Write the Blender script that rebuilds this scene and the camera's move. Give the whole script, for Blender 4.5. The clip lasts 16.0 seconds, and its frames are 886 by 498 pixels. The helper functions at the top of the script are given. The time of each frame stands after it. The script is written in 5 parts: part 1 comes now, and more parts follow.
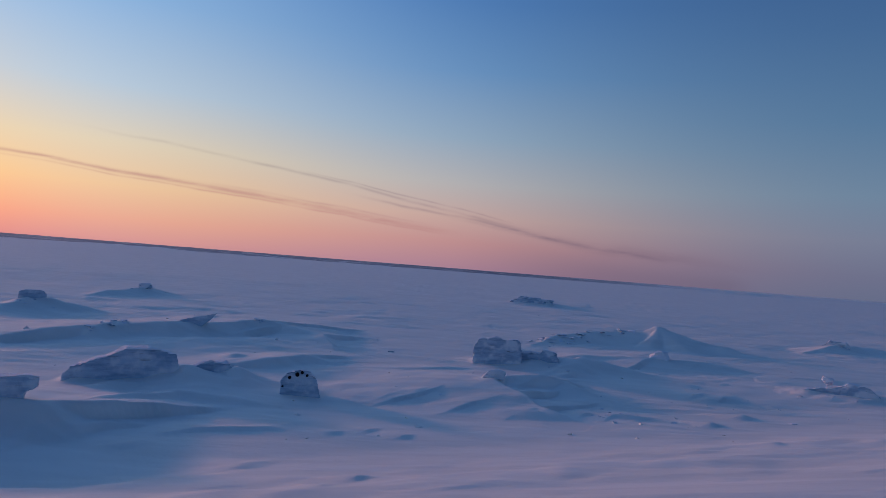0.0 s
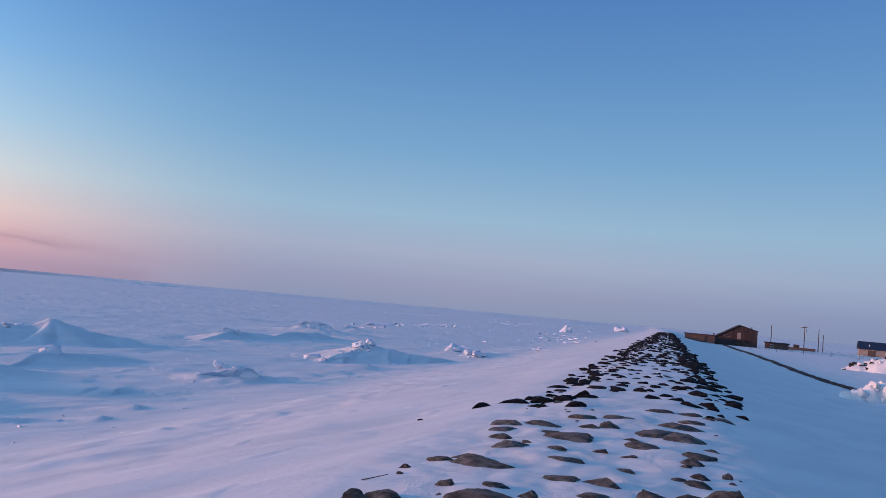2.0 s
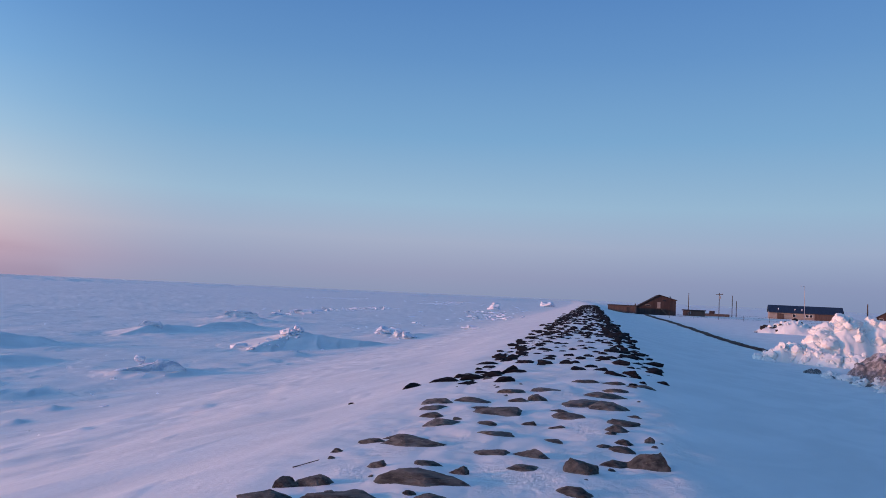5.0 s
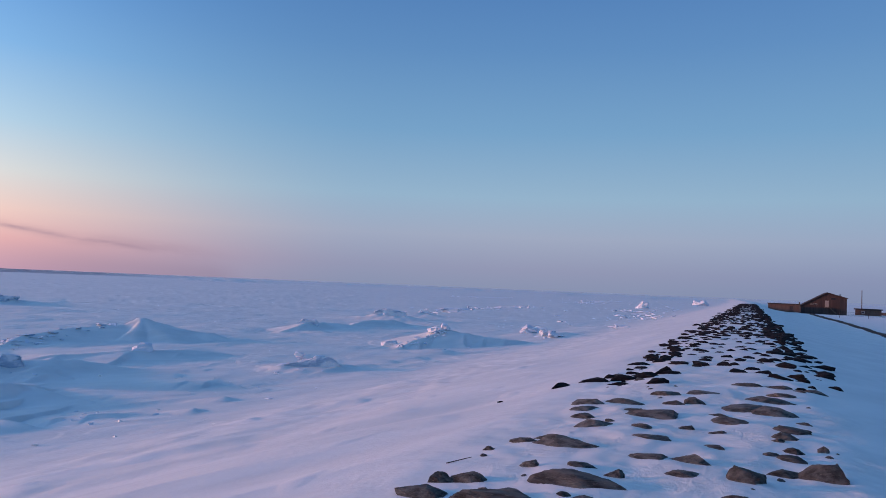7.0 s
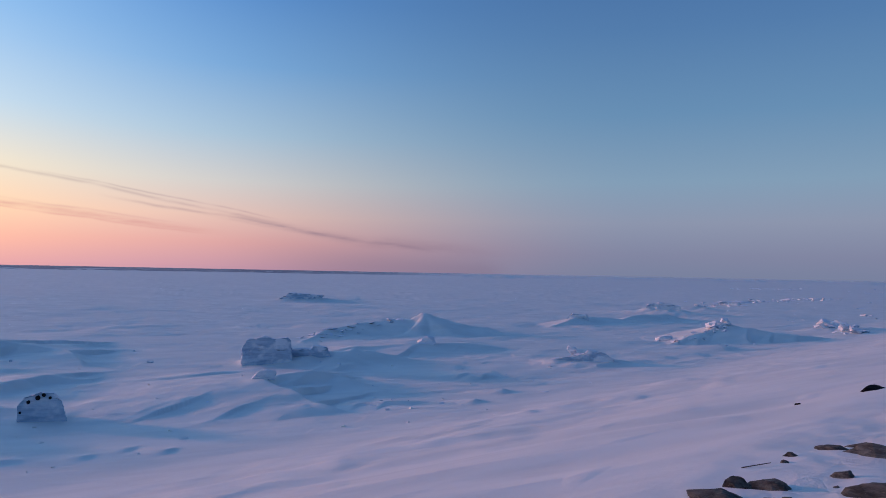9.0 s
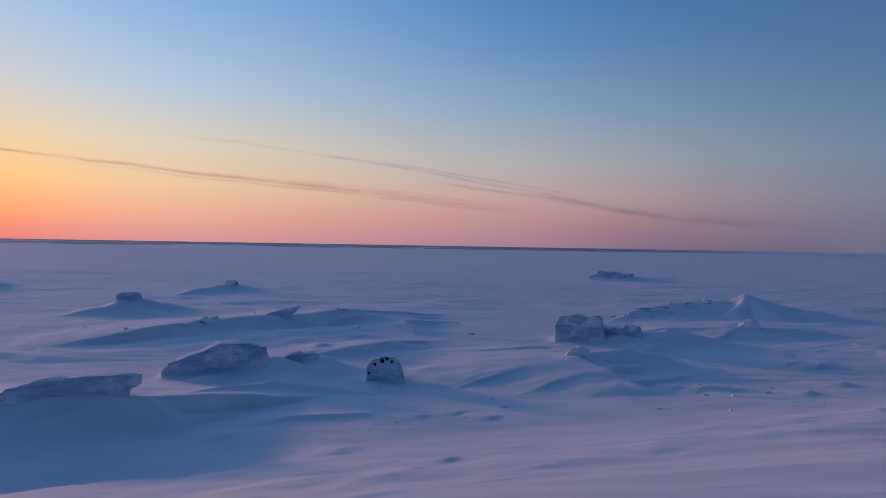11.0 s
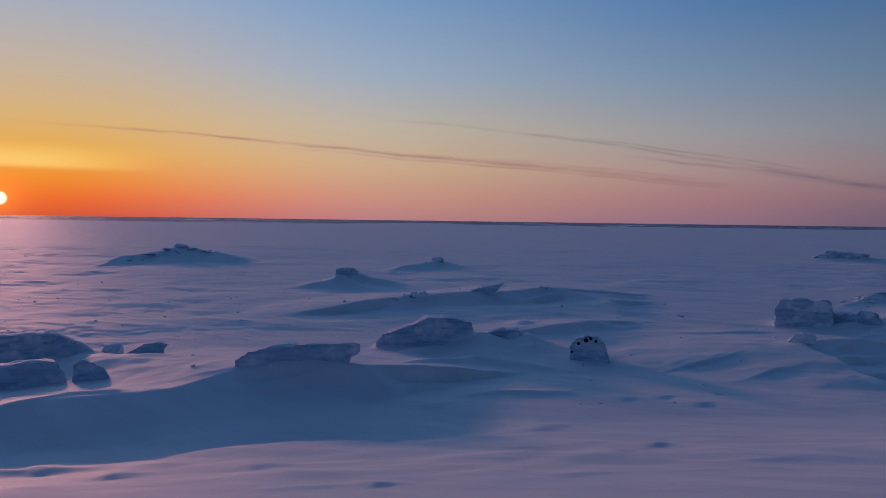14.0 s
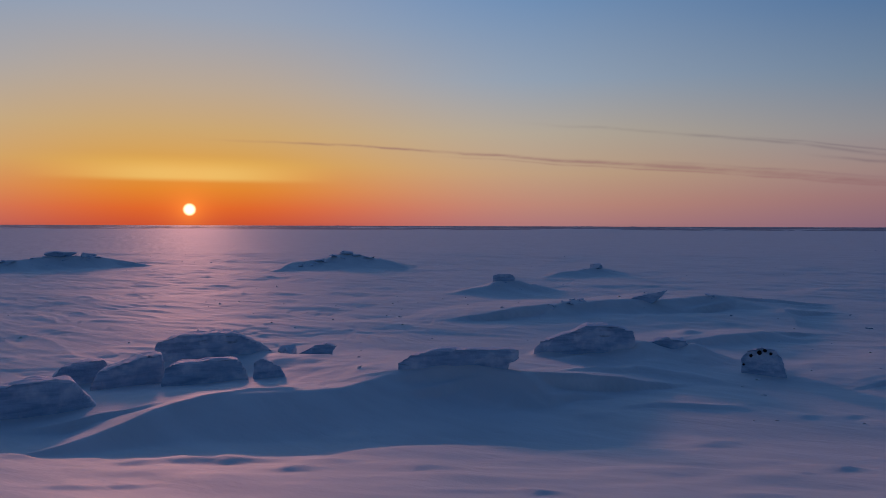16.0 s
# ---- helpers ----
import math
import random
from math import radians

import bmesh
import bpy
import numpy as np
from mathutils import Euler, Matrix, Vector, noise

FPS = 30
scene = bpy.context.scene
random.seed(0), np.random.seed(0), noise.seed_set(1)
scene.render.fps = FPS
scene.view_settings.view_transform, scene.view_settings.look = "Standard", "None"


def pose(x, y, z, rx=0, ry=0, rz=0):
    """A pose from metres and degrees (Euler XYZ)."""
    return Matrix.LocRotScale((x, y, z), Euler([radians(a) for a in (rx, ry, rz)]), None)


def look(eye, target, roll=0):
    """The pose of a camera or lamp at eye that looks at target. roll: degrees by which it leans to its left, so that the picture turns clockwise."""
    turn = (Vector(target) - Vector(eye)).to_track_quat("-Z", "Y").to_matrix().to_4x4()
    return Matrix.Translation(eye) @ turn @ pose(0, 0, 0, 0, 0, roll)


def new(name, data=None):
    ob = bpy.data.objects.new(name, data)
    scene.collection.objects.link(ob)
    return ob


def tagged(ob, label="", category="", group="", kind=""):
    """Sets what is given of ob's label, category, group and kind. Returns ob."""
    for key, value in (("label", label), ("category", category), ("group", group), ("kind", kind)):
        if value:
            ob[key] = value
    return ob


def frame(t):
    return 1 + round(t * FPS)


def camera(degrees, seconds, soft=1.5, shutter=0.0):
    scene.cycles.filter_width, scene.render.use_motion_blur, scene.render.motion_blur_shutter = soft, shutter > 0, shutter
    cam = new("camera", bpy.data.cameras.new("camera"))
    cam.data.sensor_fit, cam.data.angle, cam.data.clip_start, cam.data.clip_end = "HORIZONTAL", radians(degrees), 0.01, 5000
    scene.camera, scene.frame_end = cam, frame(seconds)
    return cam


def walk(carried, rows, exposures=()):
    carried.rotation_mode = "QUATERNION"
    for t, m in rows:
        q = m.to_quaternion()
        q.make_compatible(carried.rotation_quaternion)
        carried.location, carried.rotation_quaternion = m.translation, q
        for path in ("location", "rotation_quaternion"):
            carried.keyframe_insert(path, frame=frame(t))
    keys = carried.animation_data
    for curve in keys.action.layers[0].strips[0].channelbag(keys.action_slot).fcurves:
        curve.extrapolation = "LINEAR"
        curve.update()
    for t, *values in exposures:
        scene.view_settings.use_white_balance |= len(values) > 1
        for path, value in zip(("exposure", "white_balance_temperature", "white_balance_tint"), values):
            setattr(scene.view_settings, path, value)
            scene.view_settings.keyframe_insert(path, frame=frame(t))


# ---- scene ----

# ---------------------------------------------------------------- camera
cam = camera(61.98, 16.0, soft=0.4)
# seconds, yaw (to the left from +y), pitch, roll: held at arm's length by somebody who turns on the spot
TURNS = [
    (0.0, 59.771, 1.375, 4.543),
    (0.5, 48.031, 2.284, 4.931),
    (1.0, 36.594, 3.208, 4.978),
    (1.5, 25.933, 3.927, 5.197),
    (2.0, 16.106, 4.515, 5.193),
    (2.5, 7.868, 4.806, 5.028),
    (3.0, 2.365, 4.74, 4.753),
    (3.5, 1.51, 4.431, 3.993),
    (4.0, 3.98, 4.034, 3.267),
    (4.2, 5.25, 3.881, 3.106),
    (6.3, 17.745, 3.052, 2.424),
    (6.5, 18.692, 3.023, 2.482),
    (7.0, 21.431, 2.876, 2.409),
    (7.5, 24.836, 2.692, 2.228),
    (8.0, 29.354, 2.475, 1.865),
    (8.5, 35.188, 2.232, 1.464),
    (9.0, 41.886, 1.823, 1.113),
    (9.5, 48.532, 1.347, 0.883),
    (10.0, 54.68, 0.804, 0.847),
    (10.2, 56.945, 0.605, 0.821),
    (12.3, 75.286, -1.736, 1.296),
    (12.5, 76.08, -1.88, 1.258),
    (13.0, 77.596, -2.116, 1.136),
    (13.5, 79.015, -2.195, 0.956),
    (14.0, 80.965, -2.23, 0.768),
    (14.5, 83.732, -2.258, 0.559),
    (15.0, 86.992, -2.17, 0.374),
    (15.5, 90.24, -2.039, 0.225),
    (16.0, 93.04, -1.838, 0.186),
]
EYE, ARM = 1.70, 0.294


def held(yaw, pitch, roll):
    a, p = radians(yaw), radians(pitch)
    eye = Vector((-ARM * math.sin(a), ARM * math.cos(a), EYE))
    way = Vector((-math.sin(a) * math.cos(p), math.cos(a) * math.cos(p), math.sin(p)))
    return look(eye, eye + 2 * way, roll)


EXPOSURES = [
    (0.0, -1.15, 6400, 9), (0.5, -0.8, 6500, 8), (1.0, -0.55, 6650, 6), (1.5, -0.3, 6800, 4), (2.0, -0.12, 6850, 4), (3.5, -0.05, 6850, 4),
    (4.2, -0.08, 6850, 4), (6.5, -0.14, 6850, 4), (7.0, -0.2, 6850, 4), (8.0, -0.34, 6800, 4), (9.0, -0.6, 6650, 6), (9.5, -0.78, 6600, 7),
    (10.2, -0.95, 6380, 8), (12.3, -1.53, 6100, 11), (14.0, -1.71, 6060, 12), (16.0, -1.91, 6120, 12),
]
walk(cam, [(t, held(a, p, r)) for t, a, p, r in TURNS], EXPOSURES)

# ---------------------------------------------------------------- light
SUN_AZ, SUN_EL = radians(112.0), radians(1.1)  # azimuth to the left from +y
SUN_DIR = Vector((-math.sin(SUN_AZ) * math.cos(SUN_EL), math.cos(SUN_AZ) * math.cos(SUN_EL), math.sin(SUN_EL)))
sun_data = bpy.data.lights.new("sun", "SUN")
# the disc is low in haze: its light comes with that of the bright glow over it
sun_data.energy, sun_data.angle, sun_data.color = 3.3, radians(5.0), (1.0, 0.40, 0.30)
sun = new("sun", sun_data)
sun.matrix_world = look((SUN_DIR + Vector((0, 0, 0.088))) * 50, (0, 0, 0))


def lin(r, g, b):
    return tuple(((c / 255) / 12.92 if c <= 10 else ((c / 255 + 0.055) / 1.055) ** 2.4) for c in (r, g, b)) + (1.0,)


class Nodes:
    """Short hand for a node tree."""

    def __init__(self, tree):
        self.tree = tree
        tree.nodes.clear()

    def add(self, kind, **values):
        n = self.tree.nodes.new(kind)
        for key, value in values.items():
            if key == "op":
                n.operation = value
            elif key == "blend":
                n.blend_type = value
        return n

    def put(self, socket, value):
        if isinstance(value, bpy.types.NodeSocket):
            self.tree.links.new(value, socket)
        else:
            socket.default_value = value

    def math(self, op, a, b=0.0, c=0.0):
        n = self.add("ShaderNodeMath", op=op)
        for s, v in zip(n.inputs, (a, b, c)):
            self.put(s, v)
        return n.outputs[0]

    def vmath(self, op, a, b=(0, 0, 0)):
        n = self.add("ShaderNodeVectorMath", op=op)
        self.put(n.inputs[0], a)
        self.put(n.inputs[1], b)
        return n.outputs["Value"] if op in ("DOT_PRODUCT", "LENGTH") else n.outputs[0]

    def step(self, x, a, b):
        """0 at a, 1 at b, smooth between."""
        n = self.add("ShaderNodeMapRange")
        n.interpolation_type = "SMOOTHSTEP"
        for s, v in zip(n.inputs[:3], (x, a, b)):
            self.put(s, v)
        return n.outputs[0]

    def mix(self, f, a, b, blend="MIX"):
        n = self.add("ShaderNodeMix")
        n.data_type, n.blend_type = "RGBA", blend
        self.put(n.inputs[0], f)
        self.put(n.inputs[6], a)
        self.put(n.inputs[7], b)
        return n.outputs[2]

    def ramp(self, f, stops, interpolation="LINEAR"):
        n = self.add("ShaderNodeValToRGB")
        n.color_ramp.interpolation = interpolation
        e = n.color_ramp.elements
        while len(e) < len(stops):
            e.new(0.5)
        for k, (p, c) in enumerate(stops):
            e[k].position = p
            e[k].color = c
        self.put(n.inputs[0], f)
        return n.outputs[0]

    def noise(self, vector, scale, detail=3.0, rough=0.5, distortion=0.0):
        n = self.add("ShaderNodeTexNoise")
        if vector is not None:
            self.put(n.inputs["Vector"], vector)
        for key, v in (("Scale", scale), ("Detail", detail), ("Roughness", rough), ("Distortion", distortion)):
            n.inputs[key].default_value = v
        return n.outputs[0]


world = bpy.data.worlds.new("sky")
scene.world = world
world.use_nodes = True
w = Nodes(world.node_tree)
direction = w.vmath("NORMALIZE", w.add("ShaderNodeTexCoord").outputs["Generated"])
xyz = w.add("ShaderNodeSeparateXYZ")
w.put(xyz.inputs[0], direction)
DEG = 180 / math.pi
el = w.math("MULTIPLY", w.math("ARCSINE", xyz.outputs[2]), DEG)
az = w.math("MULTIPLY", w.math("ARCTAN2", w.math("MULTIPLY", xyz.outputs[0], -1.0), xyz.outputs[1]), DEG)
flat = w.vmath("NORMALIZE", w.vmath("MULTIPLY", direction, (1, 1, 0)))
off = w.math("MULTIPLY", w.math("ARCCOSINE", w.vmath("DOT_PRODUCT", flat, (-math.sin(SUN_AZ), math.cos(SUN_AZ), 0))), DEG)
rise = w.math("DIVIDE", w.math("MAXIMUM", el, 0.0), 60.0)


def sky_ramp(*stops):
    return w.ramp(rise, [(e / 60, lin(*c)) for e, c in stops])


sky_anti = sky_ramp((0, (146, 156, 194)), (1.5, (156, 161, 198)), (4, (170, 180, 212)), (7, (158, 190, 224)), (12, (126, 172, 220)), (18, (102, 150, 210)), (25, (80, 128, 198)), (60, (54, 88, 146)))
sky_far = sky_ramp((0, (134, 148, 190)), (1.5, (142, 154, 196)), (4, (160, 176, 212)), (7, (154, 187, 222)), (12, (126, 172, 220)), (18, (104, 152, 212)), (25, (84, 132, 202)), (60, (54, 88, 146)))
sky_side = sky_ramp((0, (196, 150, 172)), (2, (222, 166, 168)), (4, (228, 192, 186)), (6.5, (208, 205, 208)), (10, (168, 194, 220)), (15, (122, 168, 220)), (20, (94, 144, 208)), (60, (54, 88, 146)))
sky_near = sky_ramp((0, (206, 144, 142)), (1.6, (224, 162, 140)), (4, (228, 189, 150)), (7, (214, 198, 174)), (11, (174, 190, 206)), (17, (132, 168, 208)), (23, (102, 148, 204)), (60, (54, 88, 146)))
sky_sun = sky_ramp((0, (222, 88, 52)), (1.2, (244, 112, 44)), (2.6, (248, 146, 48)), (4.5, (240, 176, 78)), (7, (224, 182, 120)), (10, (204, 182, 156)), (15, (166, 176, 190)), (22, (130, 158, 198)), (60, (54, 88, 146)))
sky = w.mix(w.step(off, 52.0, 86.0), sky_side, sky_anti)
sky = w.mix(w.step(off, 94.0, 134.0), sky, sky_far)
sky = w.mix(w.step(off, 58.0, 28.0), sky, sky_near)
sky = w.mix(w.step(off, 30.0, 2.0), sky, sky_sun)
# towards the sun the whole sky is brighter
gain = w.math("ADD", 1.0, w.math("MULTIPLY", w.math("POWER", w.step(off, 88.0, 0.0), 1.25), 2.1))
scaled = w.add("ShaderNodeVectorMath", op="SCALE")
w.put(scaled.inputs[0], sky)
w.put(scaled.inputs["Scale"], gain)
sky = scaled.outputs[0]
# the bright bar of thin cloud over the sun
bar = w.math("MULTIPLY", w.step(off, 12.0, 1.0), w.math("MULTIPLY", w.step(el, 3.0, 3.5), w.step(el, 5.2, 3.7)))
sky = w.mix(w.math("MULTIPLY", bar, 0.85), sky, (3.3, 2.0, 0.50, 1))


def streak(a, points, width, strength, tint):
    """A thin trail of smoke: heights at azimuths, fading at both ends."""
    global sky
    n = w.add("ShaderNodeFloatCurve")
    curve = n.mapping.curves[0]
    lo, hi = points[0][0], points[-1][0]
    for k, (p, e) in enumerate(points):
        q = ((p - lo) / (hi - lo), e / 10)
        if k in (0, len(points) - 1):
            curve.points[0 if k == 0 else len(curve.points) - 1].location = q
        else:
            curve.points.new(*q)
    n.mapping.update()
    w.put(n.inputs["Value"], w.math("DIVIDE", w.math("SUBTRACT", az, lo), hi - lo))
    shaken = w.noise(direction, 14.0, 3.0)
    line = w.math("ADD", w.math("MULTIPLY", n.outputs[0], 10.0), w.math("MULTIPLY", w.math("SUBTRACT", shaken, 0.5), 0.35))
    q = w.math("DIVIDE", w.math("ABSOLUTE", w.math("SUBTRACT", el, line)), width)
    m = w.math("EXPONENT", w.math("MULTIPLY", w.math("MULTIPLY", q, q), -1.0))
    ends = w.math("MULTIPLY", w.step(az, lo, lo + a), w.step(az, hi, hi - 2.2 * a))
    patch = w.step(w.noise(w.vmath("MULTIPLY", direction, (6, 6, 40)), 2.2, 4.0, 0.6), 0.3, 0.62)
    m = w.math("MULTIPLY", w.math("MULTIPLY", m, ends), w.math("MULTIPLY", w.math("ADD", w.math("MULTIPLY", patch, 0.7), 0.3), strength * 0.75))
    sky = w.mix(m, sky, tint)


SMOKE = lin(150, 128, 158)
streak(7.0, [(57, 2.6), (62, 3.0), (72, 4.05), (82, 4.85), (91, 5.5), (102, 6.15), (113, 6.3)], w.math("ADD", 0.09, w.math("MULTIPLY", w.step(az, 100.0, 62.0), 0.12)), 0.75, (1.0, 0.46, 0.46, 1))
streak(6.0, [(58, 2.45), (64, 2.95), (72, 3.8), (80, 4.4), (88, 5.0), (96, 5.5)], 0.07, 0.55, (1.0, 0.46, 0.46, 1))
streak(4.0, [(60, 3.1), (66, 3.75), (73, 4.45), (80, 5.0)], 0.08, 0.4, (0.85, 0.45, 0.48, 1))
streak(8.0, [(35, 0.9), (41, 1.75), (45.5, 2.05), (49.6, 2.5), (56.2, 3.75), (62.8, 4.9), (69, 5.95), (75, 6.7), (84, 7.6), (90, 8.0)], w.math("ADD", 0.11, w.math("MULTIPLY", w.step(az, 60.0, 40.0), 0.45)), 0.34, SMOKE)
streak(3.0, [(50, 2.5), (56, 3.55), (63, 4.45), (68, 5.1)], 0.1, 0.5, SMOKE)
streak(3.0, [(42, 1.6), (48, 2.3), (55, 3.2), (61, 4.1)], 0.12, 0.35, SMOKE)
streak(3.0, [(54, 3.7), (60, 4.75), (66, 5.7), (72, 6.55)], 0.07, 0.35, SMOKE)
# smoke lying low under the trails' end
haze = w.math("MULTIPLY", w.math("MULTIPLY", w.step(az, 36.0, 39.0), w.step(az, 60.0, 46.0)), w.step(el, w.math("MULTIPLY", w.math("SUBTRACT", az, 27.0), 0.12), 0.2))
sky = w.mix(w.math("MULTIPLY", haze, 0.32), sky, SMOKE)
# the sun's disc and the glow round it
from_sun = w.math("MULTIPLY", w.math("ARCCOSINE", w.math("MINIMUM", w.vmath("DOT_PRODUCT", direction, tuple(SUN_DIR)), 0.9999999)), DEG)
glow = w.math("EXPONENT", w.math("MULTIPLY", from_sun, -1.05))
sky = w.mix(w.math("MULTIPLY", glow, 0.55), sky, (5.6, 1.5, 0.18, 1))
sky = w.mix(w.step(from_sun, 0.52, 0.24), sky, (9.5, 7.2, 3.6, 1))
back = w.add("ShaderNodeBackground")
w.put(back.inputs[0], sky)
back.inputs[1].default_value = 1.0
w.put(w.add("ShaderNodeOutputWorld").inputs[0], back.outputs[0])


# ---------------------------------------------------------------- materials
def surface(name, build):
    m = bpy.data.materials.new(name)
    m.use_nodes = True
    n = Nodes(m.node_tree)
    shader = n.add("ShaderNodeBsdfPrincipled")
    build(n, shader, n.add("ShaderNodeTexCoord").outputs["Object"])
    n.put(n.add("ShaderNodeOutputMaterial").inputs[0], shader.outputs[0])
    return m


def bumped(n, shader, height, strength, distance):
    b = n.add("ShaderNodeBump")
    b.inputs["Strength"].default_value = strength
    b.inputs["Distance"].default_value = distance
    n.put(b.inputs["Height"], height)
    n.put(shader.inputs["Normal"], b.outputs[0])


def snow_surface(n, s, at):
    turned = n.add("ShaderNodeVectorRotate")
    turned.rotation_type = "Z_AXIS"
    n.put(turned.inputs["Vector"], at)
    turned.inputs["Angle"].default_value = radians(30)
    streaks = n.noise(n.vmath("MULTIPLY", turned.outputs[0], (1.1, 0.30, 1.0)), 1.0, 3.5, 0.5, 0.5)
    fine = n.noise(at, 7.0, 5.0, 0.7)
    ripple = n.noise(n.vmath("MULTIPLY", turned.outputs[0], (3.4, 1.3, 2.0)), 1.0, 3.0, 0.5, 0.6)
    col = n.mix(n.step(streaks, 0.3, 0.7), (0.76, 0.775, 0.745, 1), (0.85, 0.86, 0.825, 1))
    # far ice: the ridges' backlit shade put in as a dark colour band
    xyz = n.add("ShaderNodeSeparateXYZ")
    n.put(xyz.inputs[0], at)
    wavy = n.math("ADD", xyz.outputs[0], n.math("MULTIPLY", n.noise(n.vmath("MULTIPLY", at, (0.01, 0.003, 0)), 1.0, 5.0, 0.7), 420.0))
    shaded = n.math("MULTIPLY", n.step(wavy, -420.0, -470.0), n.step(n.noise(n.vmath("MULTIPLY", at, (0.02, 0.006, 0)), 1.0, 4.0, 0.7), 0.36, 0.50))
    aside = n.math("DIVIDE", xyz.outputs[1], n.math("MULTIPLY", xyz.outputs[0], -1.0))
    shaded = n.math("MULTIPLY", shaded, n.step(aside, 1.3, 0.7))
    col = n.mix(n.math("MULTIPLY", shaded, 0.9), col, (0.10, 0.14, 0.20, 1))
    n.put(s.inputs["Base Color"], col)
    s.inputs["Roughness"].default_value = 0.72
    s.inputs["Specular IOR Level"].default_value = 1.0
    # trodden and crumbly between the stones of the crest
    u = n.math("ADD", n.math("SUBTRACT", xyz.outputs[0], n.math("MULTIPLY", xyz.outputs[1], 0.022)), 0.7)
    trod = n.step(n.math("ADD", n.math("ABSOLUTE", u), n.math("MULTIPLY", n.noise(at, 1.2, 2.0), 1.4)), 3.1, 2.1)
    crumbs = n.math("MULTIPLY", n.math("MULTIPLY", n.noise(at, 9.0, 5.0, 0.7), trod), n.step(n.noise(at, 0.9, 3.0), 0.38, 0.62))
    h = n.math("ADD", n.math("ADD", n.math("MULTIPLY", streaks, 0.45), n.math("MULTIPLY", ripple, 0.22)), n.math("ADD", n.math("MULTIPLY", fine, 0.10), n.math("MULTIPLY", crumbs, 0.6)))
    bumped(n, s, h, 0.7, 0.09)


def ice_surface(n, s, at, low=0.40, high=0.68):
    """Ice crusted with blown snow: bare and blue, partly with painted shade, or dirty in patches on steep faces."""
    big, fine = n.noise(at, 1.1, 4.0, 0.6), n.noise(at, 7.0, 5.0, 0.65)
    bands = n.noise(n.vmath("MULTIPLY", at, (0.6, 0.6, 5.0)), 1.0, 4.0, 0.65, 0.4)
    up = n.add("ShaderNodeSeparateXYZ")
    n.put(up.inputs[0], n.add("ShaderNodeNewGeometry").outputs["Normal"])
    crust = n.step(n.math("ADD", n.math("MULTIPLY", up.outputs[2], 0.55), big), low, high)
    # this blue also holds the blocks' shaded sides, put into the colour
    ice = n.mix(n.step(bands, 0.35, 0.65), (0.30, 0.43, 0.58, 1), (0.52, 0.66, 0.78, 1))
    ice = n.mix(n.math("MULTIPLY", n.step(n.noise(at, 4.2, 5.0, 0.78), 0.64, 0.70), 0.8), ice, (0.12, 0.11, 0.11, 1))
    # dark seams along the layers
    seam = n.math("ABSOLUTE", n.math("SUBTRACT", n.noise(n.vmath("MULTIPLY", at, (0.35, 0.35, 2.6)), 1.0, 3.0, 0.5), 0.5))
    seam = n.math("MULTIPLY", n.step(seam, 0.016, 0.006), n.step(n.noise(at, 0.9, 2.0), 0.48, 0.60))
    ice = n.mix(n.math("MULTIPLY", seam, 0.75), ice, (0.06, 0.09, 0.13, 1))
    col = n.mix(crust, ice, (0.78, 0.82, 0.87, 1))
    col = n.mix(n.math("MULTIPLY", n.step(n.noise(at, 6.5, 4.0, 0.75), 0.70, 0.74), 0.85), col, (0.07, 0.06, 0.06, 1))
    n.put(s.inputs["Base Color"], col)
    s.inputs["Roughness"].default_value = 0.7
    s.inputs["Specular IOR Level"].default_value = 0.2
    h = n.math("ADD", n.math("MULTIPLY", fine, 0.7), n.math("ADD", n.math("MULTIPLY", big, 0.6), n.math("MULTIPLY", bands, 0.7)))
    bumped(n, s, h, 0.7, 0.09)


def rock_surface(dark, light, patch):
    def build(n, s, at):
        rnd = n.add("ShaderNodeObjectInfo").outputs["Random"]
        at = n.vmath("ADD", at, (3, 5, 7))
        big, fine = n.noise(at, 2.2, 5.0, 0.6), n.noise(at, 16.0, 5.0, 0.7)
        col = n.mix(n.step(big, 0.3, 0.7), dark, light)
        col = n.mix(n.math("MULTIPLY", n.step(n.noise(at, 6.0, 4.0, 0.7), 0.58, 0.7), 0.6), col, patch)
        col = n.mix(n.math("MULTIPLY", n.step(fine, 0.5, 0.8), 0.5), col, dark)
        # paler upward faces: sky light on the stones' tops put into colour
        up = n.add("ShaderNodeSeparateXYZ")
        n.put(up.inputs[0], n.add("ShaderNodeNewGeometry").outputs["Normal"])
        worn_or_lit = n.math("MULTIPLY", n.step(n.math("ADD", up.outputs[2], n.math("MULTIPLY", fine, 0.5)), 0.95, 1.3), 0.16)
        col = n.mix(worn_or_lit, col, patch)
        tone = n.math("ADD", 0.7, n.math("MULTIPLY", rnd, 0.6))
        both = n.add("ShaderNodeCombineXYZ")
        for k in range(3):
            n.put(both.inputs[k], tone)
        col = n.mix(1.0, col, both.outputs[0], "MULTIPLY")
        n.put(s.inputs["Base Color"], col)
        s.inputs["Roughness"].default_value = 0.85
        s.inputs["Specular IOR Level"].default_value = 0.15
        bumped(n, s, n.math("ADD", n.math("MULTIPLY", fine, 0.8), big), 0.9, 0.06)
    return build


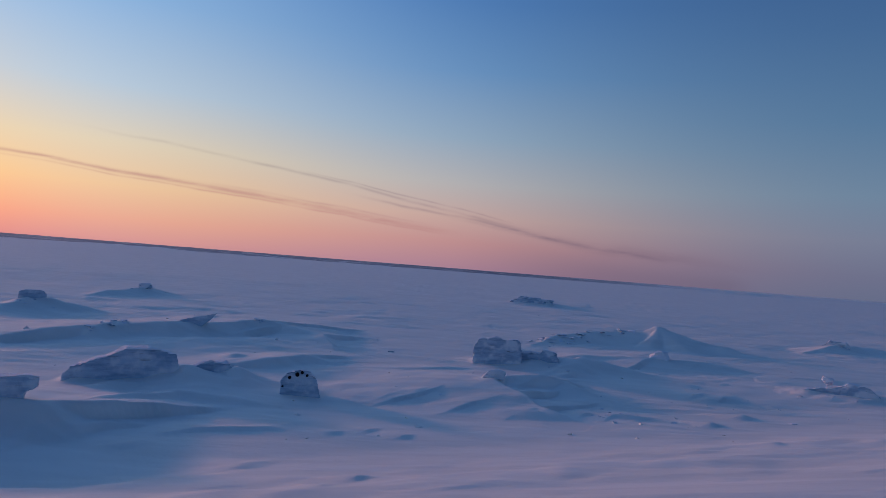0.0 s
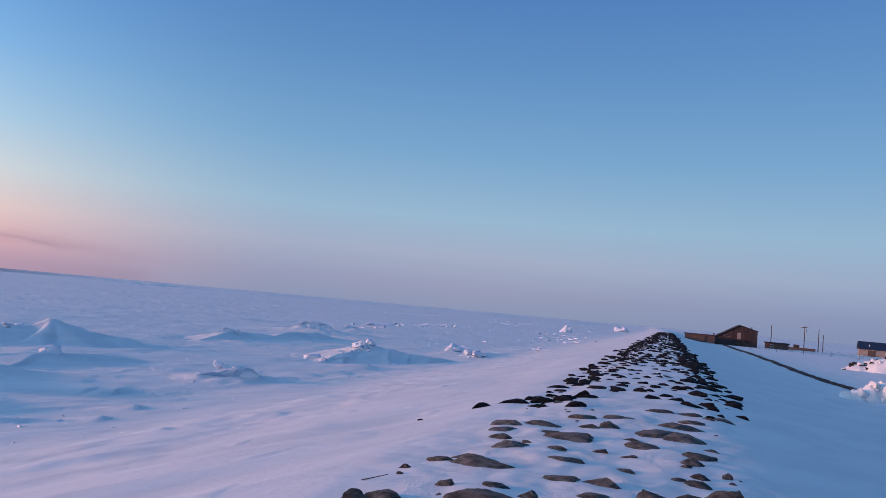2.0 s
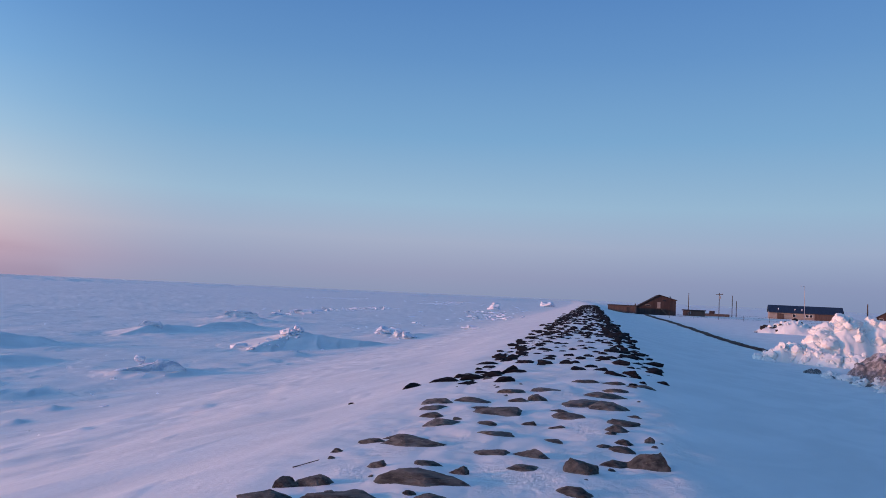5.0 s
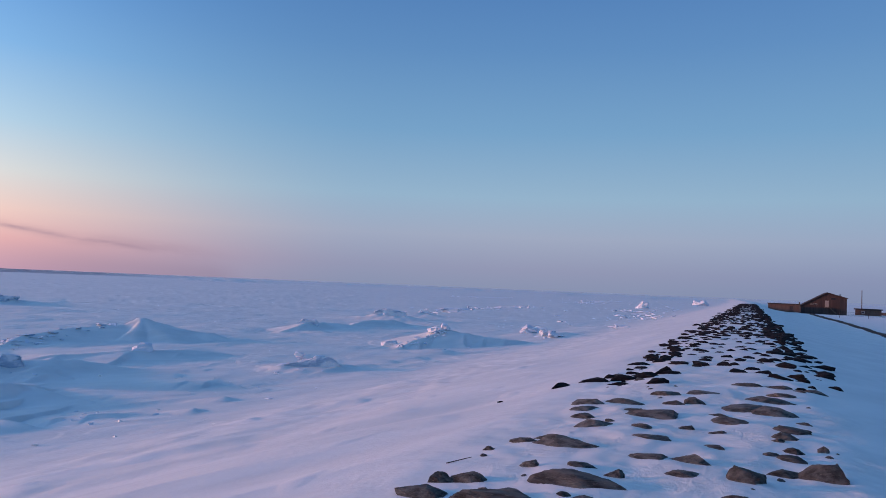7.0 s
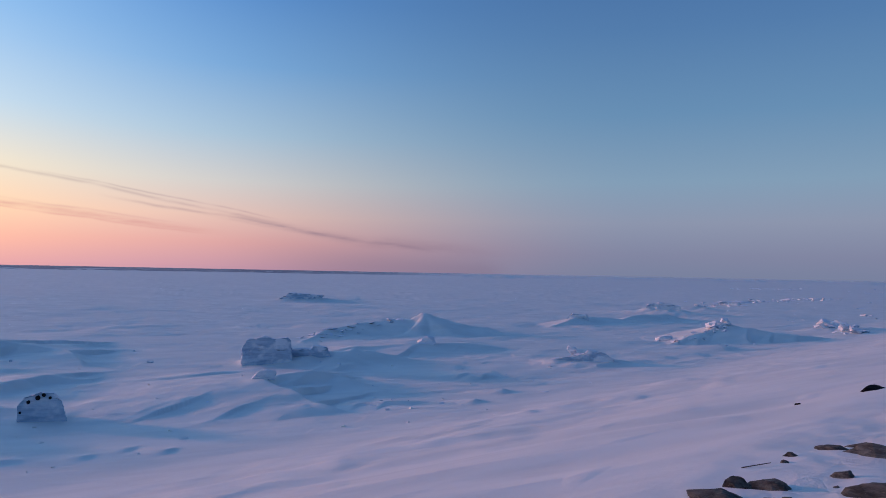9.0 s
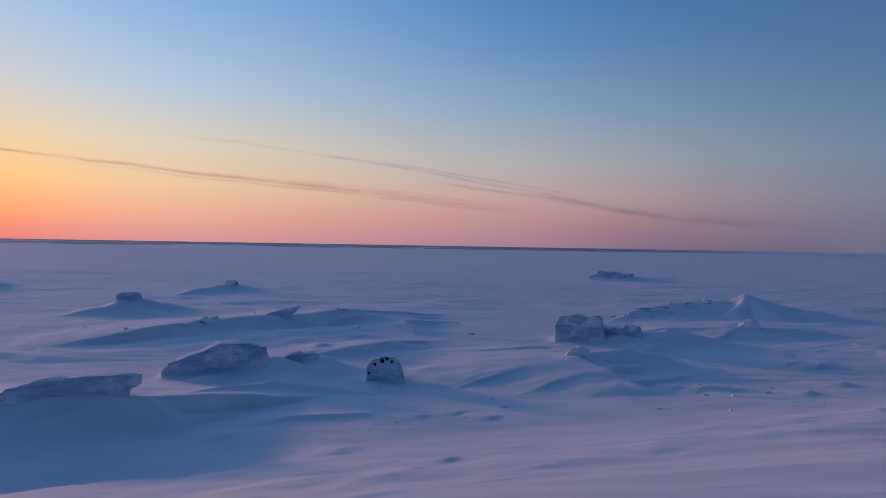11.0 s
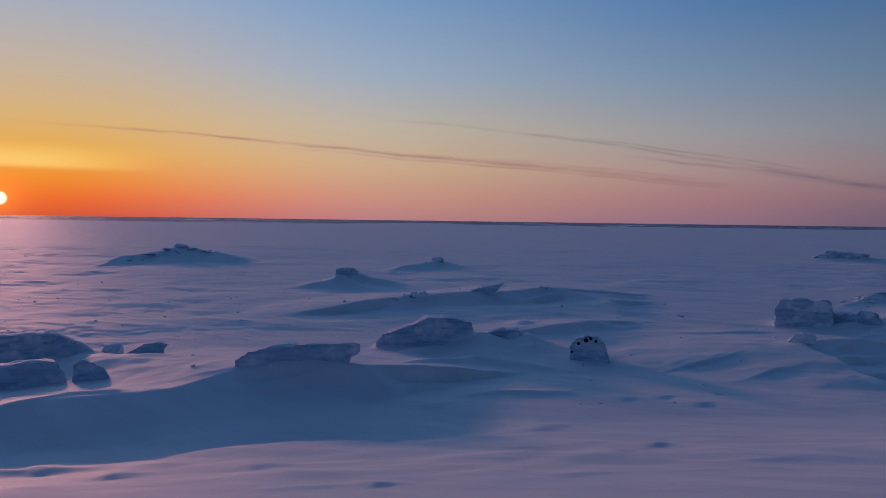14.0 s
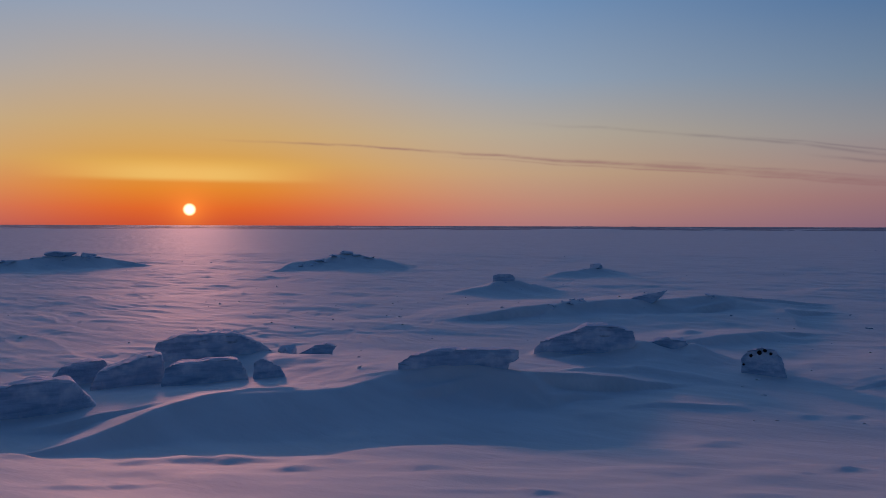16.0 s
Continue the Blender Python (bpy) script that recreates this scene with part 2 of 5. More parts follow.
def painted(a, b, scale=1.0, rough=0.7, stretch=(1, 1, 1)):
    def build(n, s, at):
        at = n.vmath("MULTIPLY", at, stretch)
        big, fine = n.noise(at, 0.5 * scale, 4.0, 0.6), n.noise(at, 5.0 * scale, 4.0, 0.65)
        col = n.mix(n.step(n.math("ADD", n.math("MULTIPLY", big, 0.7), n.math("MULTIPLY", fine, 0.3)), 0.35, 0.65), (*a, 1), (*b, 1))
        n.put(s.inputs["Base Color"], col)
        s.inputs["Roughness"].default_value = rough
        bumped(n, s, fine, 0.3, 0.02)
    return build


SNOW = surface("wind_packed_snow", snow_surface)
ICE = surface("sea_ice", ice_surface)
WHITE_ICE = surface("snow_crusted_ice", lambda n, s, at: ice_surface(n, s, at, 0.16, 0.50))
STONE = surface("grey_brown_stone", rock_surface((0.04, 0.046, 0.048, 1), (0.20, 0.215, 0.21, 1), (0.34, 0.335, 0.29, 1)))
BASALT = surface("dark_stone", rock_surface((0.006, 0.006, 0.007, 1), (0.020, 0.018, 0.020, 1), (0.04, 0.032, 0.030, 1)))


def dirt_surface(n, s, at):
    big, fine = n.noise(at, 0.45, 4.0, 0.6), n.noise(at, 3.0, 6.0, 0.7)
    col = n.mix(n.step(fine, 0.40, 0.60), (0.115, 0.115, 0.12, 1), (0.33, 0.32, 0.315, 1))
    col = n.mix(n.step(n.math("ADD", n.math("MULTIPLY", big, 0.65), n.math("MULTIPLY", fine, 0.35)), 0.50, 0.62), col, (0.58, 0.59, 0.61, 1))
    n.put(s.inputs["Base Color"], col)
    s.inputs["Roughness"].default_value = 0.9
    bumped(n, s, fine, 0.9, 0.15)


DIRT = surface("gravel_mixed_snow", dirt_surface)
PLANK = surface("weathered_red_brown_boards", painted((0.026, 0.016, 0.015), (0.066, 0.036, 0.031), 1.0, 0.8, (3, 3, 0.3)))
PLANK_DARK = surface("dark_boards", painted((0.02, 0.016, 0.018), (0.05, 0.036, 0.035), 1.0, 0.8, (3, 3, 0.3)))
TAN = surface("tan_siding", painted((0.26, 0.22, 0.19), (0.34, 0.29, 0.25), 1.0, 0.7, (1, 1, 4)))
OCHRE = surface("ochre_siding", painted((0.13, 0.10, 0.055), (0.17, 0.13, 0.07), 1.0, 0.7, (4, 4, 1)))
RUST = surface("rust_brown_siding", painted((0.08, 0.048, 0.038), (0.125, 0.074, 0.057), 1.0, 0.7, (4, 4, 1)))
ROOF = surface("dark_blue_metal_roof", painted((0.012, 0.022, 0.045), (0.025, 0.04, 0.07), 1.0, 0.45, (6, 1, 1)))
WOOD = surface("grey_pole_wood", painted((0.05, 0.04, 0.036), (0.10, 0.08, 0.07), 2.0, 0.85, (3, 3, 0.3)))
METAL = surface("galvanised_metal", painted((0.25, 0.26, 0.28), (0.38, 0.39, 0.40), 2.0, 0.5))
WHITE = surface("white_paint", painted((0.70, 0.70, 0.70), (0.80, 0.80, 0.80), 1.0, 0.6))
BLACK = surface("black_rubber", painted((0.010, 0.010, 0.012), (0.025, 0.025, 0.028), 2.0, 0.7))
EARTH = surface("frozen_dark_earth", painted((0.012, 0.010, 0.010), (0.04, 0.033, 0.03), 1.5, 0.95))


def glass_surface(n, s, at):
    s.inputs["Base Color"].default_value = (0.02, 0.025, 0.03, 1)
    s.inputs["Roughness"].default_value = 0.08
    bumped(n, s, n.noise(at, 0.8, 2.0), 0.05, 0.02)


GLASS = surface("window_glass", glass_surface)


# ---------------------------------------------------------------- shape tools
def lattice(ix, iy, seed):
    h = (ix * 374761393 + iy * 668265263 + seed * 974634541) & 0xFFFFFFFF
    h = ((h ^ (h >> 13)) * 1274126177) & 0xFFFFFFFF
    return (h ^ (h >> 16)) / 4294967296.0 * 2 * math.pi


def grain(x, y, seed=0):
    """Gradient noise, about -0.7 to 0.7, one cell a metre."""
    x, y = np.asarray(x, float), np.asarray(y, float)
    ix, iy = np.floor(x).astype(np.int64), np.floor(y).astype(np.int64)
    fx, fy = x - ix, y - iy
    u, v = fx * fx * fx * (fx * (6 * fx - 15) + 10), fy * fy * fy * (fy * (6 * fy - 15) + 10)

    def corner(a, b):
        t = lattice(ix + a, iy + b, seed)
        return np.cos(t) * (fx - a) + np.sin(t) * (fy - b)

    low = corner(0, 0) * (1 - u) + corner(1, 0) * u
    high = corner(0, 1) * (1 - u) + corner(1, 1) * u
    return low * (1 - v) + high * v


def smooth(x, a, b):
    t = np.clip((x - a) / (b - a), 0, 1)
    return t * t * (3 - 2 * t)


def mesh_of(name, verts, faces, materials, flat=False):
    me = bpy.data.meshes.new(name)
    me.from_pydata([tuple(v) for v in verts], [], faces)
    for m in materials:
        me.materials.append(m)
    me.polygons.foreach_set("use_smooth", [not flat] * len(me.polygons))
    me.update()
    return me


def part(name, bm, material, parent, label=""):
    me = bpy.data.meshes.new(name)
    bm.to_mesh(me)
    bm.free()
    me.materials.append(material)
    ob = new(name, me)
    ob.parent = parent
    return tagged(ob, label)


def box(x0, x1, y0, y1, z0, z1, bevel=0.0):
    bm = bmesh.new()
    bmesh.ops.create_cube(bm, size=1)
    bmesh.ops.transform(bm, matrix=Matrix.LocRotScale(((x0 + x1) / 2, (y0 + y1) / 2, (z0 + z1) / 2), None, (x1 - x0, y1 - y0, z1 - z0)), verts=bm.verts)
    if bevel:
        bmesh.ops.bevel(bm, geom=bm.edges[:], offset=bevel, segments=1, affect="EDGES")
    return bm


def prism(outline, y0, y1):
    """An outline of (x, z) points drawn out along y."""
    bm = bmesh.new()
    a = [bm.verts.new((x, y0, z)) for x, z in outline]
    b = [bm.verts.new((x, y1, z)) for x, z in outline]
    bm.faces.new(a)
    bm.faces.new(b[::-1])
    for k in range(len(a)):
        j = (k + 1) % len(a)
        bm.faces.new((a[k], b[k], b[j], a[j]))
    bmesh.ops.recalc_face_normals(bm, faces=bm.faces)
    return bm


def rod(p, q, r0, r1=None, sides=8):
    bm = bmesh.new()
    p, q = Vector(p), Vector(q)
    bmesh.ops.create_cone(bm, cap_ends=True, segments=sides, radius1=r0, radius2=r0 if r1 is None else r1, depth=(q - p).length)
    bmesh.ops.transform(bm, matrix=Matrix.Translation((p + q) / 2) @ (q - p).to_track_quat("Z", "Y").to_matrix().to_4x4(), verts=bm.verts)
    return bm


def lump(seed, level=3, power=4.0, cuts=7, rough=0.07, keep=0.80, flat_top=None):
    """A broken block or stone about 2 across: a rounded box with flat breaks. Vertices and faces."""
    rng = random.Random(seed)
    bm = bmesh.new()
    bmesh.ops.create_icosphere(bm, subdivisions=level, radius=1)
    planes = []
    for _ in range(cuts):
        d = Vector((rng.uniform(-1, 1), rng.uniform(-1, 1), rng.uniform(-0.3, 1))).normalized()
        planes.append((d, rng.uniform(keep - 0.12, keep + 0.14)))
    if flat_top:
        planes.append((Vector((rng.uniform(-0.22, 0.22), rng.uniform(-0.22, 0.22), 1)).normalized(), flat_top))
    shift = Vector((rng.uniform(0, 90), rng.uniform(0, 90), rng.uniform(0, 90)))
    for v in bm.verts:
        c = v.co
        c = c / (abs(c.x) ** power + abs(c.y) ** power + abs(c.z) ** power) ** (1 / power)
        for d, far in planes:
            over = c.dot(d) - far
            if over > 0:
                c = c - d * over
        c = c + c.normalized() * (rough * noise.noise(c * 1.4 + shift) + 0.45 * rough * noise.noise(c * 4 + shift) + 0.2 * rough * noise.noise(c * 10 + shift))
        v.co = c
    bm.verts.index_update()
    out = [v.co.copy() for v in bm.verts], [[v.index for v in f.verts] for f in bm.faces]
    bm.free()
    return out


def hull(rng, count=14, flat=1.0):
    """An angular broken piece about 2 across. Vertices and faces."""
    bm = bmesh.new()
    for _ in range(count):
        v = Vector((rng.uniform(-1, 1), rng.uniform(-1, 1), rng.uniform(-1, 1)))
        k = max(abs(v.x), abs(v.y), abs(v.z))
        v = v * (rng.uniform(0.75, 1.0) / k)
        bm.verts.new((v.x, v.y * rng.uniform(0.8, 1.0), v.z * flat))
    out = bmesh.ops.convex_hull(bm, input=bm.verts)
    bmesh.ops.delete(bm, geom=[g for g in out["geom_interior"] if isinstance(g, bmesh.types.BMVert)], context="VERTS")
    bm.verts.index_update()
    got = [v.co.copy() for v in bm.verts], [[v.index for v in f.verts] for f in bm.faces]
    bm.free()
    return got


# ---------------------------------------------------------------- ground
ICE_Z, LAND_Z = -2.6, -2.0
SIDE = np.array([(-4000, ICE_Z), (-60, ICE_Z), (-20.0, ICE_Z), (-17.5, -2.52), (-14.4, -2.33), (-12.2, -2.03), (-8.4, -1.28), (-5, -0.58), (-3.2, -0.2), (-1.6, -0.03), (0, 0.0), (1.0, -0.02), (1.9, -0.16), (4, -0.62), (8, -1.4), (11.5, -1.86), (15, LAND_Z), (40, LAND_Z), (4000, LAND_Z)])
TABLE_X = np.linspace(-20, 20, 801)
TABLE_Z = np.convolve(np.pad(np.interp(TABLE_X, SIDE[:, 0], SIDE[:, 1]), 12, "edge"), np.hanning(25) / np.hanning(25).sum(), "valid")


def axis(y):
    """Where the crest of the bank runs."""
    return 0.022 * np.clip(y - 5, 0, 400)


# low mounds on the ice: x, y, half length, half width, degrees of its length from +x, height
DRIFTS = [
    (-22.5, 6.0, 3.5, 1.6, 85, 0.12),
    (-33.5, 8.5, 5.2, 3.2, 92, 0.25),
    (-27.2, 22.2, 3.2, 1.4, 60, 0.12),
    (-30.8, 33.2, 3.0, 1.4, 40, 0.2),
    (-19.6, 31.2, 2.6, 1.2, 20, 0.15),
    (-38.2, 79.5, 5.0, 3.0, 10, 0.5),
    (-40.0, 94.0, 4.0, 3.0, 10, 0.5),
    (-15.6, 66.0, 3.0, 3.0, 20, 0.4),
    (-83.0, 63.0, 5.0, 3.5, 40, 0.3),
]

# sharp-crested drifts: x, y, z along the crest; fall on the side towards the bank, fall on the other side
CRESTS = [
    ([(-10.6, -9.4, -2.3), (-12.4, -7.45, -2.12), (-13.3, -6.9, -2.05), (-14.4, -6.4, -1.95), (-15.4, -5.7, -1.85), (-16.0, -5.0, -1.85), (-16.2, -4.2, -1.88)], 0.36, 0.30),
    ([(-15.6, -5.2, -1.88), (-16.0, -4.1, -1.92), (-16.5, -3.1, -1.97), (-17.4, -2.45, -1.92), (-18.2, -1.9, -1.8)], 0.20, 0.12),
    ([(-17.6, -2.3, -2.0), (-18.0, -1.7, -1.76), (-18.1, -0.6, -1.64), (-17.9, 0.7, -1.74), (-17.4, 1.6, -2.2)], 0.46, 0.15),
    ([(-15.9, 0.0, -2.5), (-17.5, 1.0, -2.2), (-19.1, 1.9, -2.0), (-20.1, 2.8, -2.08), (-21.3, 4.3, -2.25), (-20.7, 5.7, -2.35), (-20.0, 6.9, -2.5)], 0.40, 0.22),
    ([(-20.3, 10.1, -2.5), (-21.1, 12.1, -2.25), (-21.4, 13.9, -2.1), (-21.2, 14.8, -2.02), (-19.6, 14.6, -2.16), (-17.8, 14.3, -2.28), (-16.2, 14.6, -2.5)], 0.5, 0.09),
    ([(-21.9, 16.0, -2.05), (-21.7, 17.4, -1.98), (-21.6, 18.4, -2.2), (-19.5, 18.6, -2.55)], 0.6, 0.2),
    ([(-34.2, 2.8, -2.5), (-35.1, 3.5, -1.95), (-36.5, 4.9, -1.9), (-36.2, 6.5, -1.82), (-36.8, 8.6, -1.9), (-38.1, 10.6, -1.92), (-38.4, 11.7, -1.78), (-37.6, 12.8, -2.0), (-35.9, 14.2, -2.2), (-30.9, 13.0, -2.55)], 0.36, 0.10),
    ([(-27.3, 6.1, -2.5), (-27.7, 7.7, -2.3), (-27.2, 8.8, -2.2), (-28.4, 10.5, -2.22), (-27.8, 11.8, -2.45)], 0.5, 0.10),
    ([(-68.0, -19.1, -2.5), (-72.8, -18.7, -2.0), (-74.3, -16.6, -1.85), (-76.5, -14.0, -1.2), (-75.5, -10.7, -1.7), (-71.3, -6.2, -2.5)], 0.22, 0.20),
]
CRESTS += [
    ([(-65.4, -47.0, -2.2), (-68.1, -44.2, -1.7), (-71.4, -42.4, -1.4), (-72.4, -38.8, -1.5), (-73.9, -36.5, -2.5)], 0.30, 0.20),
    ([(-46.3, -2.2, -2.55), (-47.1, -0.1, -2.2), (-48.4, 1.3, -2.0), (-49.0, 3.3, -2.2), (-48.2, 5.6, -2.55)], 0.20, 0.20),
    ([(-61.2, 4.9, -2.5), (-63.4, 7.0, -2.2), (-66.1, 10.1, -2.0), (-68.1, 13.2, -2.5)], 0.20, 0.20),
    ([(-36.0, 27.5, -2.55), (-38.3, 31.9, -2.1), (-38.5, 35.2, -1.8), (-37.5, 37.7, -1.7), (-37.0, 39.4, -1.22), (-35.7, 40.3, -1.8), (-33.7, 41.6, -2.1), (-31.1, 42.3, -2.55)], 0.32, 0.36),
    ([(-29.9, 24.0, -2.5), (-29.6, 26.9, -2.3), (-28.0, 29.8, -2.2), (-27.4, 32.7, -2.3), (-25.2, 34.5, -2.55)], 0.22, 0.10),
    ([(-20.8, 45.3, -2.5), (-20.3, 48.6, -2.0), (-20.0, 51.8, -1.5), (-18.4, 52.2, -1.7), (-17.2, 53.2, -1.95), (-15.8, 53.8, -2.1), (-13.8, 57.6, -2.45)], 0.35, 0.25),
    ([(-33.8, 61.2, -2.5), (-33.5, 66.2, -2.0), (-32.5, 69.6, -2.0), (-31.0, 72.0, -2.5)], 0.25, 0.2),
    ([(-34.1, 51.7, -2.5), (-34.3, 55.8, -2.0), (-35.2, 60.5, -2.1), (-31.4, 64.2, -2.5)], 0.25, 0.2),
    ([(-17.6, 15.4, -2.52), (-17.2, 15.9, -2.38), (-16.7, 16.5, -2.34), (-16.3, 17.1, -2.38), (-15.6, 17.6, -2.5)], 0.7, 0.15),
    ([(-25.6, 20.4, -2.55), (-25.2, 21.0, -2.36), (-24.8, 21.6, -2.34), (-24.2, 22.2, -2.5)], 0.7, 0.15),
    ([(-20.6, 23.2, -2.55), (-19.9, 23.8, -2.42), (-19.2, 24.4, -2.42), (-18.6, 24.8, -2.55)], 0.6, 0.12),
    ([(-24.0, 11.6, -2.55), (-24.0, 13.0, -2.40), (-23.4, 14.4, -2.42), (-23.6, 15.4, -2.55)], 0.55, 0.12),
    ([(-17.8, 3.4, -2.5), (-17.3, 4.4, -2.36), (-17.2, 5.6, -2.38), (-16.8, 6.6, -2.5)], 0.5, 0.10),
    ([(-42.9, 8.2, -2.4), (-44.6, 10.5, -2.2), (-42.1, 12.4, -2.5)], 0.2, 0.15),
    ([(-26.6, 12.0, -2.5), (-25.9, 15.1, -2.32), (-26.6, 18.0, -2.5)], 0.3, 0.12),
]


def crest_rise(x, y, z):
    """Raises the snow to the sharp-crested drifts."""
    for line, near_fall, far_fall in CRESTS:
        pts = np.array(line)
        x0, x1, y0, y1 = pts[:, 0].min() - 8, pts[:, 0].max() + 8, pts[:, 1].min() - 8, pts[:, 1].max() + 8
        m = (x > x0) & (x < x1) & (y > y0) & (y < y1)
        if not m.any():
            continue
        px, py = x[m], y[m]
        wob = 0.32 * grain(px / 2.3, py / 2.3, 71)
        px, py = px + wob, py + 0.6 * wob
        best = np.full(px.shape, -9.0)
        for (ax, ay, az_), (bx, by, bz) in zip(line, line[1:]):
            dx, dy = bx - ax, by - ay
            t = np.clip(((px - ax) * dx + (py - ay) * dy) / (dx * dx + dy * dy), 0, 1)
            qx, qy = px - ax - t * dx, py - ay - t * dy
            d = np.hypot(qx, qy)
            front = smooth(0.927 * qx + 0.375 * qy, -0.15, 0.15)
            fall = front * near_fall + (1 - front) * far_fall
            s = t * t * (3 - 2 * t)
            top = az_ + (bz - az_) * s
            d = d * d / (d + 0.05)
            # scooped by the wind on the steep side, straight on the other
            scoop = np.maximum(top - ICE_Z, 0.12) + 0.03
            lee = 1.35 * scoop * (1 - np.exp(-1.5 * fall * d / scoop))
            best = np.maximum(best, top - np.where(near_fall >= far_fall, front * lee + (1 - front) * fall * d, (1 - front) * lee + front * fall * d))
        best = best + 0.055 * grain(px / 1.7, py / 1.7, 73) + 0.03 * grain(px / 0.8, py / 0.8, 72) + 0.012 * grain(px / 0.4, py / 0.4, 74)
        rise = best - z[m]
        k = 0.05
        z[m] = z[m] + np.where(rise > -1.5, 0.5 * (rise + np.sqrt(rise * rise + k * k)), 0)
    return z


# the lip of the bank's foot over the trough: y, x
LIP_Y = [-9.0, -6.3, -5.0, -4.0, -2.7, -1.9, -0.4, 0.7, 1.2, 2.7, 6.0]
LIP_X = [-10.7, -10.6, -10.4, -10.8, -11.6, -12.6, -13.1, -13.0, -12.5, -12.9, -13.4]
# small wind-cut lumps, steep on the side away from the sun: x, y, half width, height
CUTS = [
    (-10.2, -4.85, 0.30, 0.09), (-10.5, -4.2, 0.34, 0.12), (-10.65, -3.6, 0.34, 0.13), (-9.9, -2.5, 0.36, 0.12), (-8.5, -4.1, 0.22, 0.06),
    (-8.2, -4.6, 0.25, 0.07), (-10.1, -0.8, 0.34, 0.09), (-8.3, 0.6, 0.18, 0.06), (-10.4, 4.3, 0.24, 0.07), (-11.0, 5.1, 0.26, 0.10),
    (-13.8, 4.1, 0.5, 0.12), (-16.4, 2.4, 0.42, 0.14), (-14.5, -2.5, 0.35, 0.09), (-17.6, 2.3, 0.3, 0.1), (-15.7, 8.4, 0.28, 0.10),
    (-16.6, 7.9, 0.32, 0.09), (-16.5, 6.95, 0.25, 0.09), (-9.4, 6.3, 0.4, 0.05), (-11.15, 15.7, 0.36, 0.10), (-9.8, 18.7, 0.45, 0.10),
]
CUTS_B = [
    (-8.5, 21.6, 0.45, 0.10), (-6.3, 13.9, 0.5, 0.06), (-4.7, 11.8, 0.45, 0.05), (-8.1, 10.9, 0.5, 0.06), (-15.9, 20.8, 0.5, 0.20),
    (-15.0, 18.3, 0.35, 0.22), (-22.2, 25.5, 0.6, 0.14), (-19.4, 23.3, 0.5, 0.12), (-10.9, 24.1, 0.6, 0.10), (-17.0, 39.7, 0.9, 0.16),
    (-17.5, 36.9, 0.8, 0.16), (-17.8, 45.1, 1.2, 0.26), (-28.6, 7.8, 0.4, 0.22), (-31.9, 10.2, 0.5, 0.12), (-31.8, 53.9, 0.9, 0.2),
]

# blocks with snow banked up round them: x, y, radius
RIMS = [(-23.5, -8.5, 1.6), (-24.9, 3.5, 1.5), (-24.2, 5.9, 0.8), (-28.3, 20.5, 1.5), (-26.9, 22.5, 1.2), (-19.0, 31.0, 1.3), (-38.0, 80.5, 2.0), (-82.0, 62.5, 2.6), (-49.2, 1.4, 0.9)]


